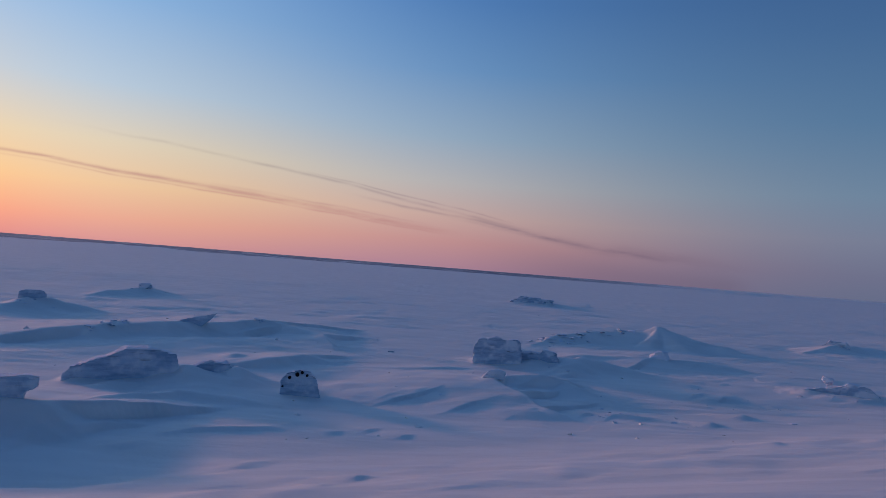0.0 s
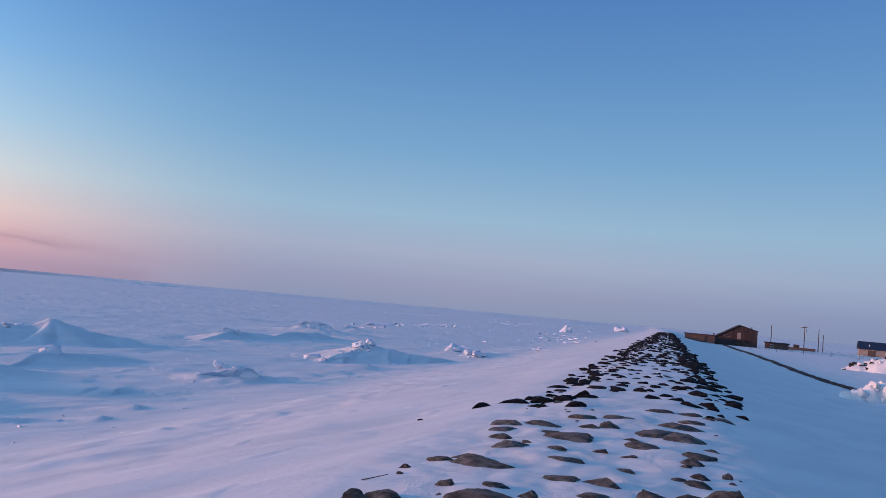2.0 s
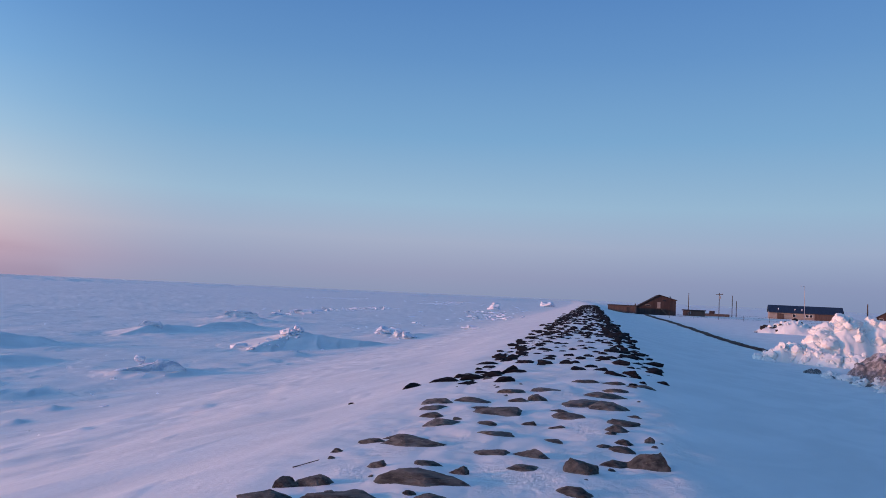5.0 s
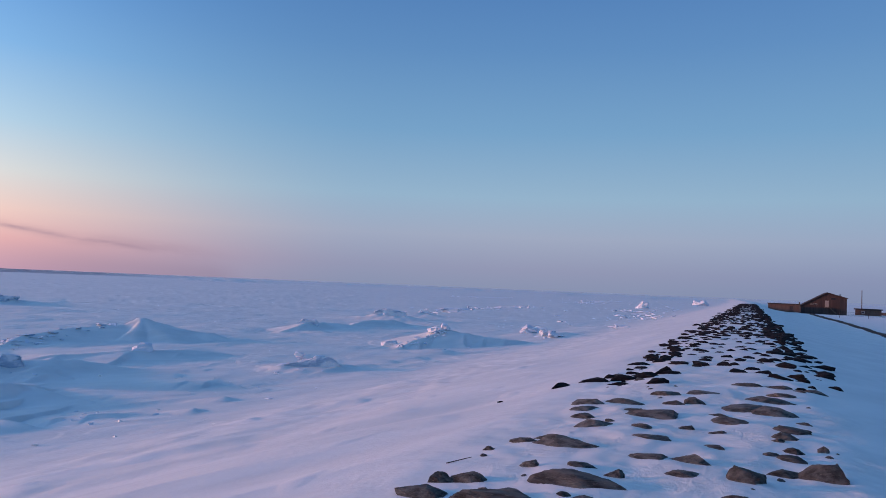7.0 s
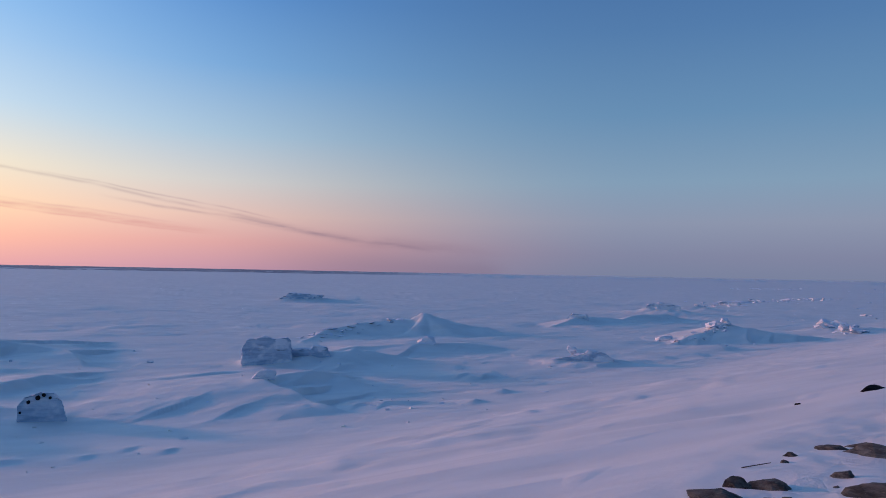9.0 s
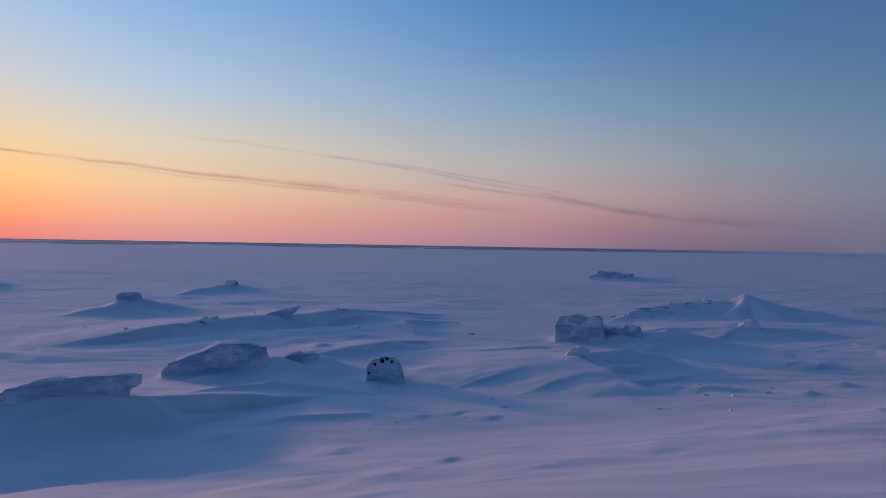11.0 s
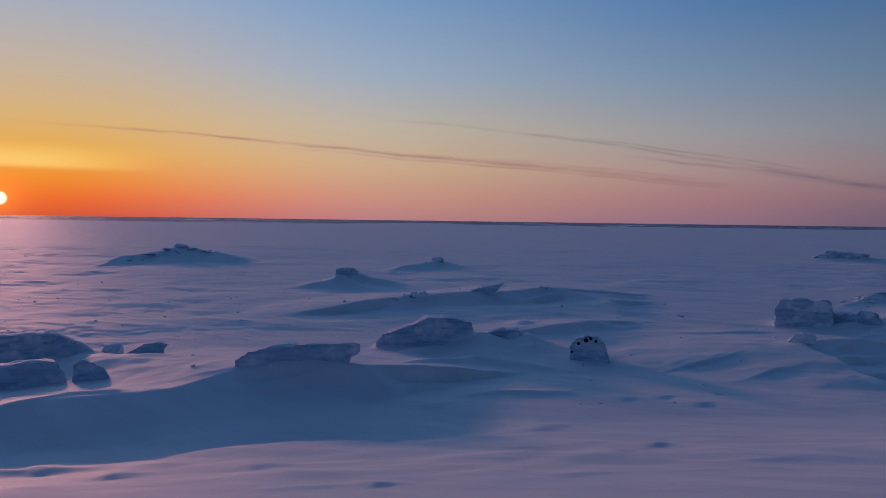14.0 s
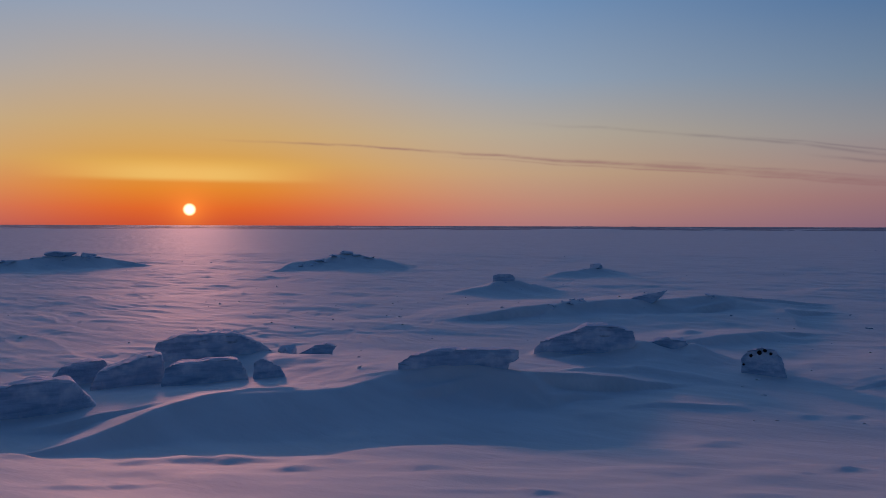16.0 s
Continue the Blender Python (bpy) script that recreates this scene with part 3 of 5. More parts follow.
def ground(x, y):
    """Height of the snow."""
    x, y = np.asarray(x, float), np.asarray(y, float)
    u = x - axis(y)
    z = np.where(u < -20, ICE_Z, np.where(u > 20, LAND_Z, np.interp(u, TABLE_X, TABLE_Z)))
    far = np.hypot(x, y)
    sea, land = smooth(u, -11.5, -15.5), smooth(u, 12, 20)
    crest = smooth(np.abs(u + 0.6), 3.4, 1.6)
    slope = smooth(u, -14, -11) * smooth(u, -2.5, -5)
    # wind-laid swells and sastrugi, long down the wind
    p, q = 0.87 * x - 0.5 * y, 0.5 * x + 0.87 * y
    bend = 0.8 * grain(x / 6, y / 6, 20)
    z = z + sea * (0.12 * grain(x / 11 + 3, y / 16, 1) + 0.02 * smooth(far, 16, 24) * grain(p / 2.6 + bend, q / 9.0, 2) + 0.012 * grain(x / 1.4, y / 1.4, 86))
    ridged = 1 - 2.2 * np.abs(grain(p / 1.7 + bend, q / 7.0 + bend, 3))
    z = z + sea * (0.04 * smooth(far, 17, 24) * np.maximum(ridged, 0) ** 3 * smooth(grain(x / 7, y / 7, 21), -0.1, 0.35) + 0.012 * grain(p / 0.5, q / 2.2, 22))
    z = z + sea * 0.025 * np.maximum(1 - 2.4 * np.abs(grain(p / 0.8 + bend, q / 3.4, 24)), 0) ** 2 * smooth(grain(x / 4, y / 4, 25), -0.1, 0.35)
    # crusts of packed snow, one over another, their edges cut back by the wind
    v = 4.5 * (grain(p / 2.9 + bend, q / 5.2, 91) + 0.45 * grain(p / 1.2, q / 2.3, 92))
    worn_or_lit = smooth(grain(x / 5.5, y / 5.5, 93), -0.22, 0.18) * smooth(far, 17.5, 22) * smooth(far, 150, 60)
    z = z + sea * 0.032 * worn_or_lit * (np.floor(v) + smooth(v - np.floor(v), 0.80, 1.0))
    v = 4.0 * (grain(p / 9.5 + bend, q / 17, 94) + 0.5 * grain(p / 4, q / 8, 95))
    worn_or_lit = smooth(grain(x / 19, y / 19, 96), -0.25, 0.2) * smooth(far, 38, 60) * smooth(far, 420, 200)
    z = z + sea * 0.055 * worn_or_lit * (np.floor(v) + smooth(v - np.floor(v), 0.82, 1.0))
    # crisp broken ridges, longer and higher with distance from the shore
    for long, high, a, b, seed in ((1.2, 0.03, 16, 22, 81), (2.4, 0.04, 20, 45, 82), (5.5, 0.07, 40, 90, 83), (15.0, 0.17, 100, 260, 84), (50.0, 0.7, 320, 800, 85)):
        edge = np.maximum(1 - 4.0 * np.abs(grain(p / long + bend, q / (2.6 * long), seed)), 0) ** 1.5
        z = z + sea * smooth(far, a, b) * high * edge * smooth(grain(x / (3 * long), y / (3 * long), seed + 10), -0.02, 0.34)
    z = z + sea * smooth(far, 60, 300) * 0.4 * np.maximum(grain(x / 23, y / 31, 4), 0)
    z = z + slope * (0.12 * grain(x / 3.5, y / 9, 5) + 0.045 * grain(p / 1.3, q / 4.5, 6) + 0.035 * np.maximum(1 - 2.5 * np.abs(grain(p / 2.1, q / 6.5, 23)), 0) + 0.12 * np.maximum(grain(x / 0.8, y / 1.5, 27) - 0.36, 0) + smooth(u, -7, -9.5) * (0.06 * grain(x / 1.5, y / 2.4, 29) + 0.035 * grain(x / 0.6, y / 0.9, 30)))
    z = z + land * (0.25 * grain(x / 25, y / 25, 7) + 0.05 * grain(x / 4, y / 4, 8))
    z = z + smooth(u, 2, 5) * smooth(u, 16, 11) * (0.06 * grain(x / 2.5, y / 8, 9))
    z = z + crest * (0.055 * grain(x / 0.9, y / 0.9, 10) + 0.022 * grain(x / 0.3, y / 0.3, 11))
    for px, py, a, b, turn, h in DRIFTS:
        c, s = math.cos(radians(turn)), math.sin(radians(turn))
        p, q = ((x - px) * c + (y - py) * s) / a, (-(x - px) * s + (y - py) * c) / b
        near = p * p + q * q
        z = z + np.where(near < 9, h * np.exp(-near) * (1 + 0.35 * grain(x / 0.9 + px, y / 0.9, 12)), 0)
    lip = np.interp(y, LIP_Y, LIP_X) + 0.3 * grain(x / 1.1, y / 0.8, 34)
    z = z - 0.20 * smooth(u, lip + 0.04, lip - 0.4) * smooth(u, -16.5, -14.0) * smooth(y, -11, -8) * smooth(y, 4.5, 1.5)
    z = crest_rise(x, y, z)
    for px, py, half, h in CUTS + CUTS_B:
        m = (np.abs(x - px) < 4 * half) & (np.abs(y - py) < 4 * half)
        if m.any():
            dx, dy = x[m] - px, y[m] - py
            a, b = 0.927 * dx + 0.375 * dy + 0.3 * half * grain(dx / half, dy / half + 7, 36), -0.375 * dx + 0.927 * dy + 0.6 * half * grain(dx / half, dy / half, 35)
            z[m] += 0.55 * h * np.exp(-(b / half) ** 2) * smooth(a, -3.2 * half, 0.2 * half) * smooth(a, 1.1 * half, 0.1 * half)
    # snow banked up round the larger blocks
    for px, py, r in RIMS:
        d = np.hypot(x - px, y - py)
        p, q = 0.5 * (x - px) + 0.87 * (y - py) - 1.5 * r, 0.87 * (x - px) - 0.5 * (y - py)
        z = z + np.where(d < 6 * r + 2, 0.17 * min(r, 1.6) * np.exp(-(p / (1.7 * r)) ** 2 - (q / (0.75 * r)) ** 2) * (1 + 0.5 * grain(x / 0.8, y / 0.8, 28)), 0)
        z = z + np.where(d < r + 2.5, 0.17 * np.exp(-((d - r) / 0.5) ** 2) * np.clip(0.55 + 1.6 * grain(x / 1.1, y / 1.1, 26), 0, 1.3), 0)
    # ridges of broken ice along the horizon
    ridge = sea * smooth(far, 500, 700) * (1 - smooth(far, 3200, 4000))
    z = z + ridge * (6.0 * np.maximum(grain(x / 60, y / 180, 13) - 0.10, 0) * (0.7 + 0.6 * grain(x / 12, y / 12, 14)))
    return z


def height(x, y):
    return float(ground(np.array([x]), np.array([y]))[0])


def build_ground():
    turn = np.radians(np.concatenate([np.arange(-36, 4, 0.25), np.arange(4, 128, 0.105), np.arange(128, 324, 2.0)]))
    far = np.concatenate([[0.0], np.geomspace(1.2, 8, 71), np.geomspace(8, 120, 471)[1:], np.geomspace(120, 4900, 151)[1:]])
    r, a = np.meshgrid(far[1:], turn, indexing="ij")
    x, y = -r * np.sin(a), r * np.cos(a)
    z = ground(x, y)
    n, m = r.shape
    co = np.concatenate([[[0, 0, height(0, 0)]], np.stack([x.ravel(), y.ravel(), z.ravel()], 1)])
    i, j = np.meshgrid(np.arange(n - 1), np.arange(m), indexing="ij")
    k = (j + 1) % m
    quads = np.stack([1 + i * m + j, 1 + i * m + k, 1 + (i + 1) * m + k, 1 + (i + 1) * m + j], -1).reshape(-1, 4)[:, ::-1]
    me = bpy.data.meshes.new("ground")
    me.vertices.add(len(co))
    me.vertices.foreach_set("co", co.ravel())
    fan = np.stack([np.zeros(m, int), 1 + np.arange(m), 1 + (np.arange(m) + 1) % m], 1)
    me.loops.add(quads.size + fan.size)
    me.loops.foreach_set("vertex_index", np.concatenate([quads.ravel(), fan.ravel()]))
    me.polygons.add(len(quads) + len(fan))
    me.polygons.foreach_set("loop_start", np.concatenate([np.arange(len(quads)) * 4, quads.size + np.arange(len(fan)) * 3]))
    me.polygons.foreach_set("use_smooth", np.ones(len(quads) + len(fan), bool))
    me.materials.append(SNOW)
    me.update(calc_edges=True)
    me.validate()
    return tagged(new("ground", me), "wind-packed snow over the bank, shore and frozen sea", "snow", kind="structure")


build_ground()


# ---------------------------------------------------------------- ice blocks
CLOUDS = bpy.data.textures.new("broken_ice", "CLOUDS")
CLOUDS.noise_scale, CLOUDS.noise_depth = 0.55, 4
CRUST = bpy.data.textures.new("snow_crust", "CLOUDS")
CRUST.noise_scale, CRUST.noise_depth = 0.14, 2

CRACKS = bpy.data.textures.new("ice_cracks", "VORONOI")
CRACKS.noise_scale, CRACKS.weight_1, CRACKS.weight_2, CRACKS.noise_intensity = 0.75, -1.0, 1.0, 2.2


def ice_slab(x, y, facing, outline, deep, label, scale=1.0, grain_size=0.055, relief=0.15, back=0.85, sink=0.1, lean=0.0, base=None, material=ICE):
    """A broken floe: an outline of (across, up) drawn out in depth, its edges worn off and its faces uneven."""
    outline = [(outline[0][0], -0.4)] + list(outline) + [(outline[-1][0], -0.4)]
    bm = bmesh.new()
    front = [bm.verts.new((a * scale, 0, c * scale)) for a, c in outline]
    rear = [bm.verts.new((a * scale * back, deep * scale, c * scale * (back + 0.05) - 0.05)) for a, c in outline]
    bm.faces.new(front)
    bm.faces.new(rear[::-1])
    for k in range(len(front)):
        j = (k + 1) % len(front)
        bm.faces.new((front[k], rear[k], rear[j], front[j]))
    bmesh.ops.recalc_face_normals(bm, faces=bm.faces)
    me = bpy.data.meshes.new("ice_block")
    bm.to_mesh(me)
    bm.free()
    me.materials.append(material)
    ob = new("ice_block", me)
    fine = ob.modifiers.new("blocks", "REMESH")
    fine.mode, fine.voxel_size, fine.use_smooth_shade = "VOXEL", grain_size, True
    for tex, strength in ((CRACKS, relief * 0.8), (CLOUDS, relief * 0.8), (CRUST, relief * 0.3)):
        d = ob.modifiers.new("uneven", "DISPLACE")
        d.texture, d.strength, d.mid_level, d.texture_coords = tex, strength, 0.5, "GLOBAL"
    ob.matrix_world = pose(x, y, height(x, y) - sink if base is None else base, lean, 0, facing)
    return tagged(ob, label, "ice block", "ice blocks on the frozen sea")


def ice_lump(x, y, wide, deep, high, turn, seed, label, lean=0.0, sink=0.15, material=WHITE_ICE):
    """A jagged lump: one main piece and smaller ones frozen to it."""
    rng = random.Random(seed)
    verts, faces = [], []
    for k in range(6):
        v, f = hull(rng, 13)
        s = 1.0 if k == 0 else rng.uniform(0.35, 0.7)
        o = Vector((0, 0, 0)) if k == 0 else Vector((rng.uniform(-0.6, 0.6), rng.uniform(-0.6, 0.6), rng.uniform(-0.5, 0.35)))
        m = Matrix.Translation(o) @ Matrix.Rotation(rng.uniform(-0.5, 0.5), 4, "Y") @ Matrix.Rotation(rng.uniform(-0.4, 0.4), 4, "X") @ Matrix.Diagonal((s, s, s * rng.uniform(0.6, 1.0), 1))
        m = Matrix.Diagonal((wide / 2, deep / 2, high * 0.62, 1)) @ m
        n = len(verts)
        verts += [m @ p for p in v]
        faces += [[i + n for i in q] for q in f]
    ob = new("ice_lump", mesh_of("ice_lump", verts, faces, [material]))
    d = ob.modifiers.new("fused", "REMESH")
    d.mode, d.voxel_size, d.use_smooth_shade = "VOXEL", max(0.03, wide / 34), False
    d = ob.modifiers.new("uneven", "DISPLACE")
    d.texture, d.strength, d.mid_level, d.texture_coords = CLOUDS, 0.09 * min(wide, 1.6), 0.5, "GLOBAL"
    ob.matrix_world = pose(x, y, height(x, y) + high * (0.42 - sink), lean, 0, turn)
    return tagged(ob, label, "ice lump", "ice lumps on the frozen sea")


ice_slab(-22.7, -8.3, 110, [(-1.85, 0.0), (-1.75, 0.85), (-1.05, 1.08), (0.65, 1.1), (1.25, 0.8), (1.85, 0.4)], 2.0, "large rounded snow-crusted sea ice block among smaller blocks", sink=0.28, relief=0.12)
ice_slab(-23.2, -5.2, 103, [(-0.65, 0.0), (-0.55, 0.2), (-0.1, 0.45), (0.3, 0.5), (0.65, 0.4), (0.5, 0.15)], 0.7, "low ice lump with an overhanging end", grain_size=0.05, relief=0.1)
ice_slab(-19.2, -10.6, 118, [(-0.78, 0.1), (-0.5, 0.45), (0.3, 0.58), (0.6, 0.55), (0.8, 0.1)], 1.1, "flat snow-covered ice block", base=-2.48, relief=0.1)
ice_slab(-18.5, -8.95, 116, [(-0.95, 0.1), (-0.75, 0.5), (-0.3, 0.62), (0.35, 0.82), (0.8, 0.85), (0.9, 0.1)], 1.3, "snow-covered tilted ice block in a heap", base=-2.47, relief=0.1)
ice_slab(-18.3, -6.95, 110, [(-1.05, 0.1), (-0.95, 0.62), (-0.75, 0.74), (0.2, 0.78), (0.85, 0.8), (1.05, 0.5), (1.1, 0.1)], 1.3, "broad snow-covered ice slab in a heap", base=-2.47, relief=0.1)
ice_slab(-15.4, -9.1, 121, [(-1.5, 0.1), (-1.2, 0.78), (-0.4, 0.87), (0.4, 0.8), (0.95, 0.1)], 1.3, "angular snow-covered ice slab with a sharp edge", base=-2.45, relief=0.09)
ice_lump(-23.6, -6.25, 0.6, 0.6, 0.5, 100, 2, "small pointed ice lump beside the large block")
ice_slab(-18.9, -5.6, 106, [(-0.3, 0.0), (-0.28, 0.6), (-0.05, 0.72), (0.2, 0.6), (0.45, 0.45), (0.6, 0.1)], 0.6, "upright dark-edged ice lump", base=-2.42, grain_size=0.04, relief=0.08)
ice_slab(-18.0, -0.55, 92, [(-1.5, 0.05), (-1.2, 0.25), (-0.7, 0.36), (0.2, 0.42), (1.45, 0.4), (1.45, 0.15), (1.2, 0.02)], 1.0, "flat undercut ice slab crowning a snow drift", grain_size=0.05, relief=0.09, base=-1.68)
ice_slab(-24.1, 3.4, 82, [(-1.75, 0.3), (-1.55, 0.55), (-0.65, 0.85), (-0.05, 1.15), (0.75, 1.15), (1.45, 0.98), (1.62, 0.0)], 1.8, "large slanting blue ice slab on the snow", sink=0.2, relief=0.1)
ice_slab(-23.8, 5.8, 76, [(-0.8, 0.0), (-0.6, 0.25), (0.0, 0.45), (0.6, 0.4), (0.8, 0.1)], 1.0, "low flat ice block half buried in snow")
ice_slab(-21.2, 7.85, 66, [(-0.66, 0.0), (-0.68, 0.72), (-0.5, 0.98), (-0.1, 1.12), (0.3, 1.08), (0.55, 0.8), (0.70, 0.2)], 1.0, "rounded upright ice stump with dark stones on top", scale=0.9, grain_size=0.04, relief=0.08, base=-2.66)
ice_slab(-36.6, 8.0, 78, [(-1.1, 0.0), (-0.65, 0.4), (1.1, 0.8), (0.85, 0.45), (0.25, 0.0)], 0.6, "thin ice shard jutting from a snow plateau", 0.9, 0.05, 0.07)
ice_slab(-48.6, 1.4, 88, [(-0.85, 0.0), (-0.8, 0.5), (-0.45, 0.62), (0.55, 0.62), (0.85, 0.4), (0.8, 0.0)], 1.2, "round flat ice disc lying on a snow mound", 0.9, 0.06, 0.08, sink=0.05)
ice_slab(-81.1, 61.9, 53, [(-3.1, 0.1), (-1.5, 1.0), (0.55, 0.9), (3.1, 0.7), (2.85, 0.0)], 2.4, "wide flat layered ice floe with a dark edge", 1.0, 0.12, 0.3)
ice_slab(-27.5, 19.4, 56, [(-1.2, 0.0), (-1.25, 0.85), (-1.0, 1.25), (-0.2, 1.38), (0.2, 1.30), (0.75, 1.36), (0.98, 1.2), (1.02, 0.0)], 1.7, "squared ice block with a cracked grey face", base=-2.62)
ice_slab(-26.9, 21.3, 50, [(-1.05, 0.0), (-0.95, 0.8), (-0.1, 0.85), (0.0, 1.0), (0.7, 0.95), (0.95, 0.2)], 1.2, "fractured low end of a squared ice block", base=-2.70, relief=0.2)
ice_slab(-18.8, 30.7, 28, [(-1.95, 0.0), (-1.3, 0.30), (0.2, 0.62), (0.5, 0.78), (1.3, 0.70), (1.75, 0.35), (1.6, 0.0)], 1.3, "long low cracked ice slab with dirty face", 1.0, 0.045, 0.16, base=-2.62)
ice_slab(-37.6, 79.7, 25, [(-2.1, 0.05), (-2.0, 0.9), (-0.7, 1.2), (1.95, 0.9), (2.1, 0.0)], 2.2, "squared white ice block lit pink", 1.0, 0.12, 0.3, sink=0.3, material=WHITE_ICE)
ice_slab(-39.7, 96.2, 22, [(-1.65, 0.0), (-1.1, 0.8), (0.35, 0.6), (1.65, 0.0)], 1.8, "wedge-shaped white ice block", 1.0, 0.12, 0.3, sink=0.3, material=WHITE_ICE)
ice_slab(-34.6, 56.5, 32, [(-1.1, 0.0), (-0.5, 0.5), (0.75, 0.4), (1.1, 0.0)], 1.2, "pink-lit rounded ice lump on a drift", 0.9, material=WHITE_ICE)
ice_lump(-76.4, -14.0, 1.6, 1.1, 0.4, 100, 15, "ice lump on a far snow mound", material=ICE)
ice_lump(-71.6, -42.0, 3.0, 1.5, 0.6, 120, 16, "far dark ice lump on a snow mound", material=ICE)
ice_lump(-72.4, -39.5, 1.6, 1.2, 0.5, 120, 35, "far dark ice lump on a snow mound", material=ICE)
ice_lump(-66.0, 10.0, 1.2, 0.8, 0.5, 80, 17, "small far ice lump on a low drift", material=ICE)
ice_lump(-28.2, 30.2, 1.2, 0.8, 0.75, 43, 46, "small pink-lit ice lump", sink=0.38)
ice_lump(-21.7, 15.1, 0.8, 0.5, 0.42, 60, 22, "small pink-lit ice lump on a drift edge")
ice_lump(-19.5, 31.2, 0.5, 0.4, 0.40, 20, 24, "small broken ice piece resting on a slab", sink=-0.6)
ice_lump(-43.8, 116.0, 3.8, 2.0, 1.0, 15, 28, "low broken white ice block")
ice_lump(-19.9, 51.7, 0.9, 0.6, 0.5, 10, 29, "jagged ice shards on a snow mound", lean=12)
ice_lump(-20.4, 50.6, 0.9, 0.6, 0.6, -20, 30, "jagged ice shard on a snow mound", lean=-15)
ice_lump(-22.2, 47.2, 1.2, 0.7, 0.4, 20, 31, "low ice lump beside a mound")
ice_lump(-16.6, 65.8, 2.2, 1.2, 0.8, 15, 32, "dirty broken ice block by the shore")
ice_lump(-14.2, 62.6, 1.0, 0.8, 0.7, 10, 33, "dark dirt-stained ice block by the shore")
ice_lump(-15.2, 63.6, 0.8, 0.6, 0.9, 40, 36, "upright dirt-stained ice shard by the shore", lean=14)
ice_lump(-25.3, 233.0, 4.4, 3.0, 2.6, 5, 34, "far jagged ice heap by the shore")
ice_lump(-13.8, 385.0, 9.0, 5.0, 3.6, 5, 37, "far low white ice heap by the shore")
ice_lump(-11.6, 85.0, 2.6, 1.4, 0.5, 20, 38, "low pink-lit lump at the foot of the bank")


def frozen_in(x, y, z, wide, seed):
    """A dark stone frozen into the top of the ice stump."""
    verts, faces = lump(seed, 2, 2.4, 6, 0.1)
    ob = new("dark_stone", mesh_of("dark_stone", [v * (wide / 2) for v in verts], faces, [BASALT], True))
    ob.location = (x, y, z)
    return tagged(ob, "small dark stone frozen into an ice stump", "stone")


top = -2.72
for k, (a, d, up) in enumerate([(-0.34, -0.03, 0.70), (-0.12, -0.02, 0.80), (0.17, -0.02, 0.78), (0.02, 0.0, 0.86), (-0.52, -0.03, 0.44)]):
    c, s = math.cos(radians(70)), math.sin(radians(70))
    frozen_in(-21.2 + a * c - d * s, 7.85 + a * s + d * c, top + up + 0.1, (0.11, 0.13, 0.08, 0.10, 0.07)[k], 500 + k)

# ---------------------------------------------------------------- rubble of small ice pieces
def rubble(name, spots, seed, material, label, category, size, thick=(0.15, 0.5), rise=0.03, tip=28):
    """Many small broken pieces in one mesh; spots gives places."""
    rng = random.Random(seed)
    shapes = [hull(rng, 12) for k in range(10)]
    verts, faces = [], []
    for (x, y), z in zip(spots, ground(*np.array(spots).T)):
        v, f = shapes[rng.randrange(10)]
        s = size[0] + (size[1] - size[0]) * rng.random() ** 2.2
        m = pose(x, y, z + rise * s, rng.uniform(-tip, tip), rng.uniform(-tip, tip), rng.uniform(0, 360)) @ Matrix.Diagonal((s * rng.uniform(0.6, 1.4) / 2, s * rng.uniform(0.5, 1.0) / 2, s * rng.uniform(*thick) / 2, 1))
        k = len(verts)
        verts += [m @ p for p in v]
        faces += [[i + k for i in q] for q in f]
    return tagged(new(name, mesh_of(name, verts, faces, [material], True)), label, category, kind="stuff")


def cluster(places, count, seed):
    r = random.Random(seed)
    out = []
    for x, y, a, n in places:
        out += [(x + r.gauss(0, a), y + r.gauss(0, a)) for _ in range(int(n * count))]
    return out


def along(line, count, spread, seed):
    """Places strewn along a line of points."""
    r = random.Random(seed)
    lengths = [math.dist(a[:2], b[:2]) for a, b in zip(line, line[1:])]
    out = []
    for _ in range(count):
        at = r.random() * sum(lengths)
        k = 0
        while at > lengths[k] and k < len(lengths) - 1:
            at -= lengths[k]
            k += 1
        f = min(1.0, at / lengths[k])
        a, b = line[k], line[k + 1]
        out.append((a[0] + f * (b[0] - a[0]) + r.gauss(0, spread), a[1] + f * (b[1] - a[1]) + r.gauss(0, spread)))
    return out


RIDGE = [(-36.6, 28.8), (-38.3, 31.9), (-38.5, 35.2), (-38.0, 36.6)]
rubble("ridge_plates", along(RIDGE, 60, 0.7, 8), 9, ICE, "thin broken ice plates crusting a snow ridge", "ice rubble", (0.2, 1.3), (0.07, 0.2), -0.02, 14)
rubble("mound_shards", along([(-20.8, 46.0), (-20.3, 48.6), (-20.0, 51.6)], 26, 0.35, 3) + cluster([(-20.0, 51.5, 0.35, 12)], 1.0, 4), 10, WHITE_ICE, "jagged ice shards on a snow mound", "ice rubble", (0.15, 0.65), (0.2, 0.6), 0.06)
rubble("shore_shards", cluster([(-16.4, 65.6, 0.8, 22), (-14.4, 62.8, 0.45, 12), (-15.0, 64.0, 0.5, 8)], 1.0, 8), 11, WHITE_ICE, "dirty broken ice heaped by the shore", "ice rubble", (0.2, 1.0), (0.2, 0.6), 0.1)
rubble("terrace_plates", along([(-34.6, 3.0), (-35.1, 3.5), (-36.5, 4.9)], 16, 0.2, 5) + along([(-38.4, 11.4), (-38.3, 12.0)], 3, 0.2, 6), 12, ICE, "thin ice plates along the edge of a snow terrace", "ice rubble", (0.12, 0.45), (0.2, 0.5), -0.02)
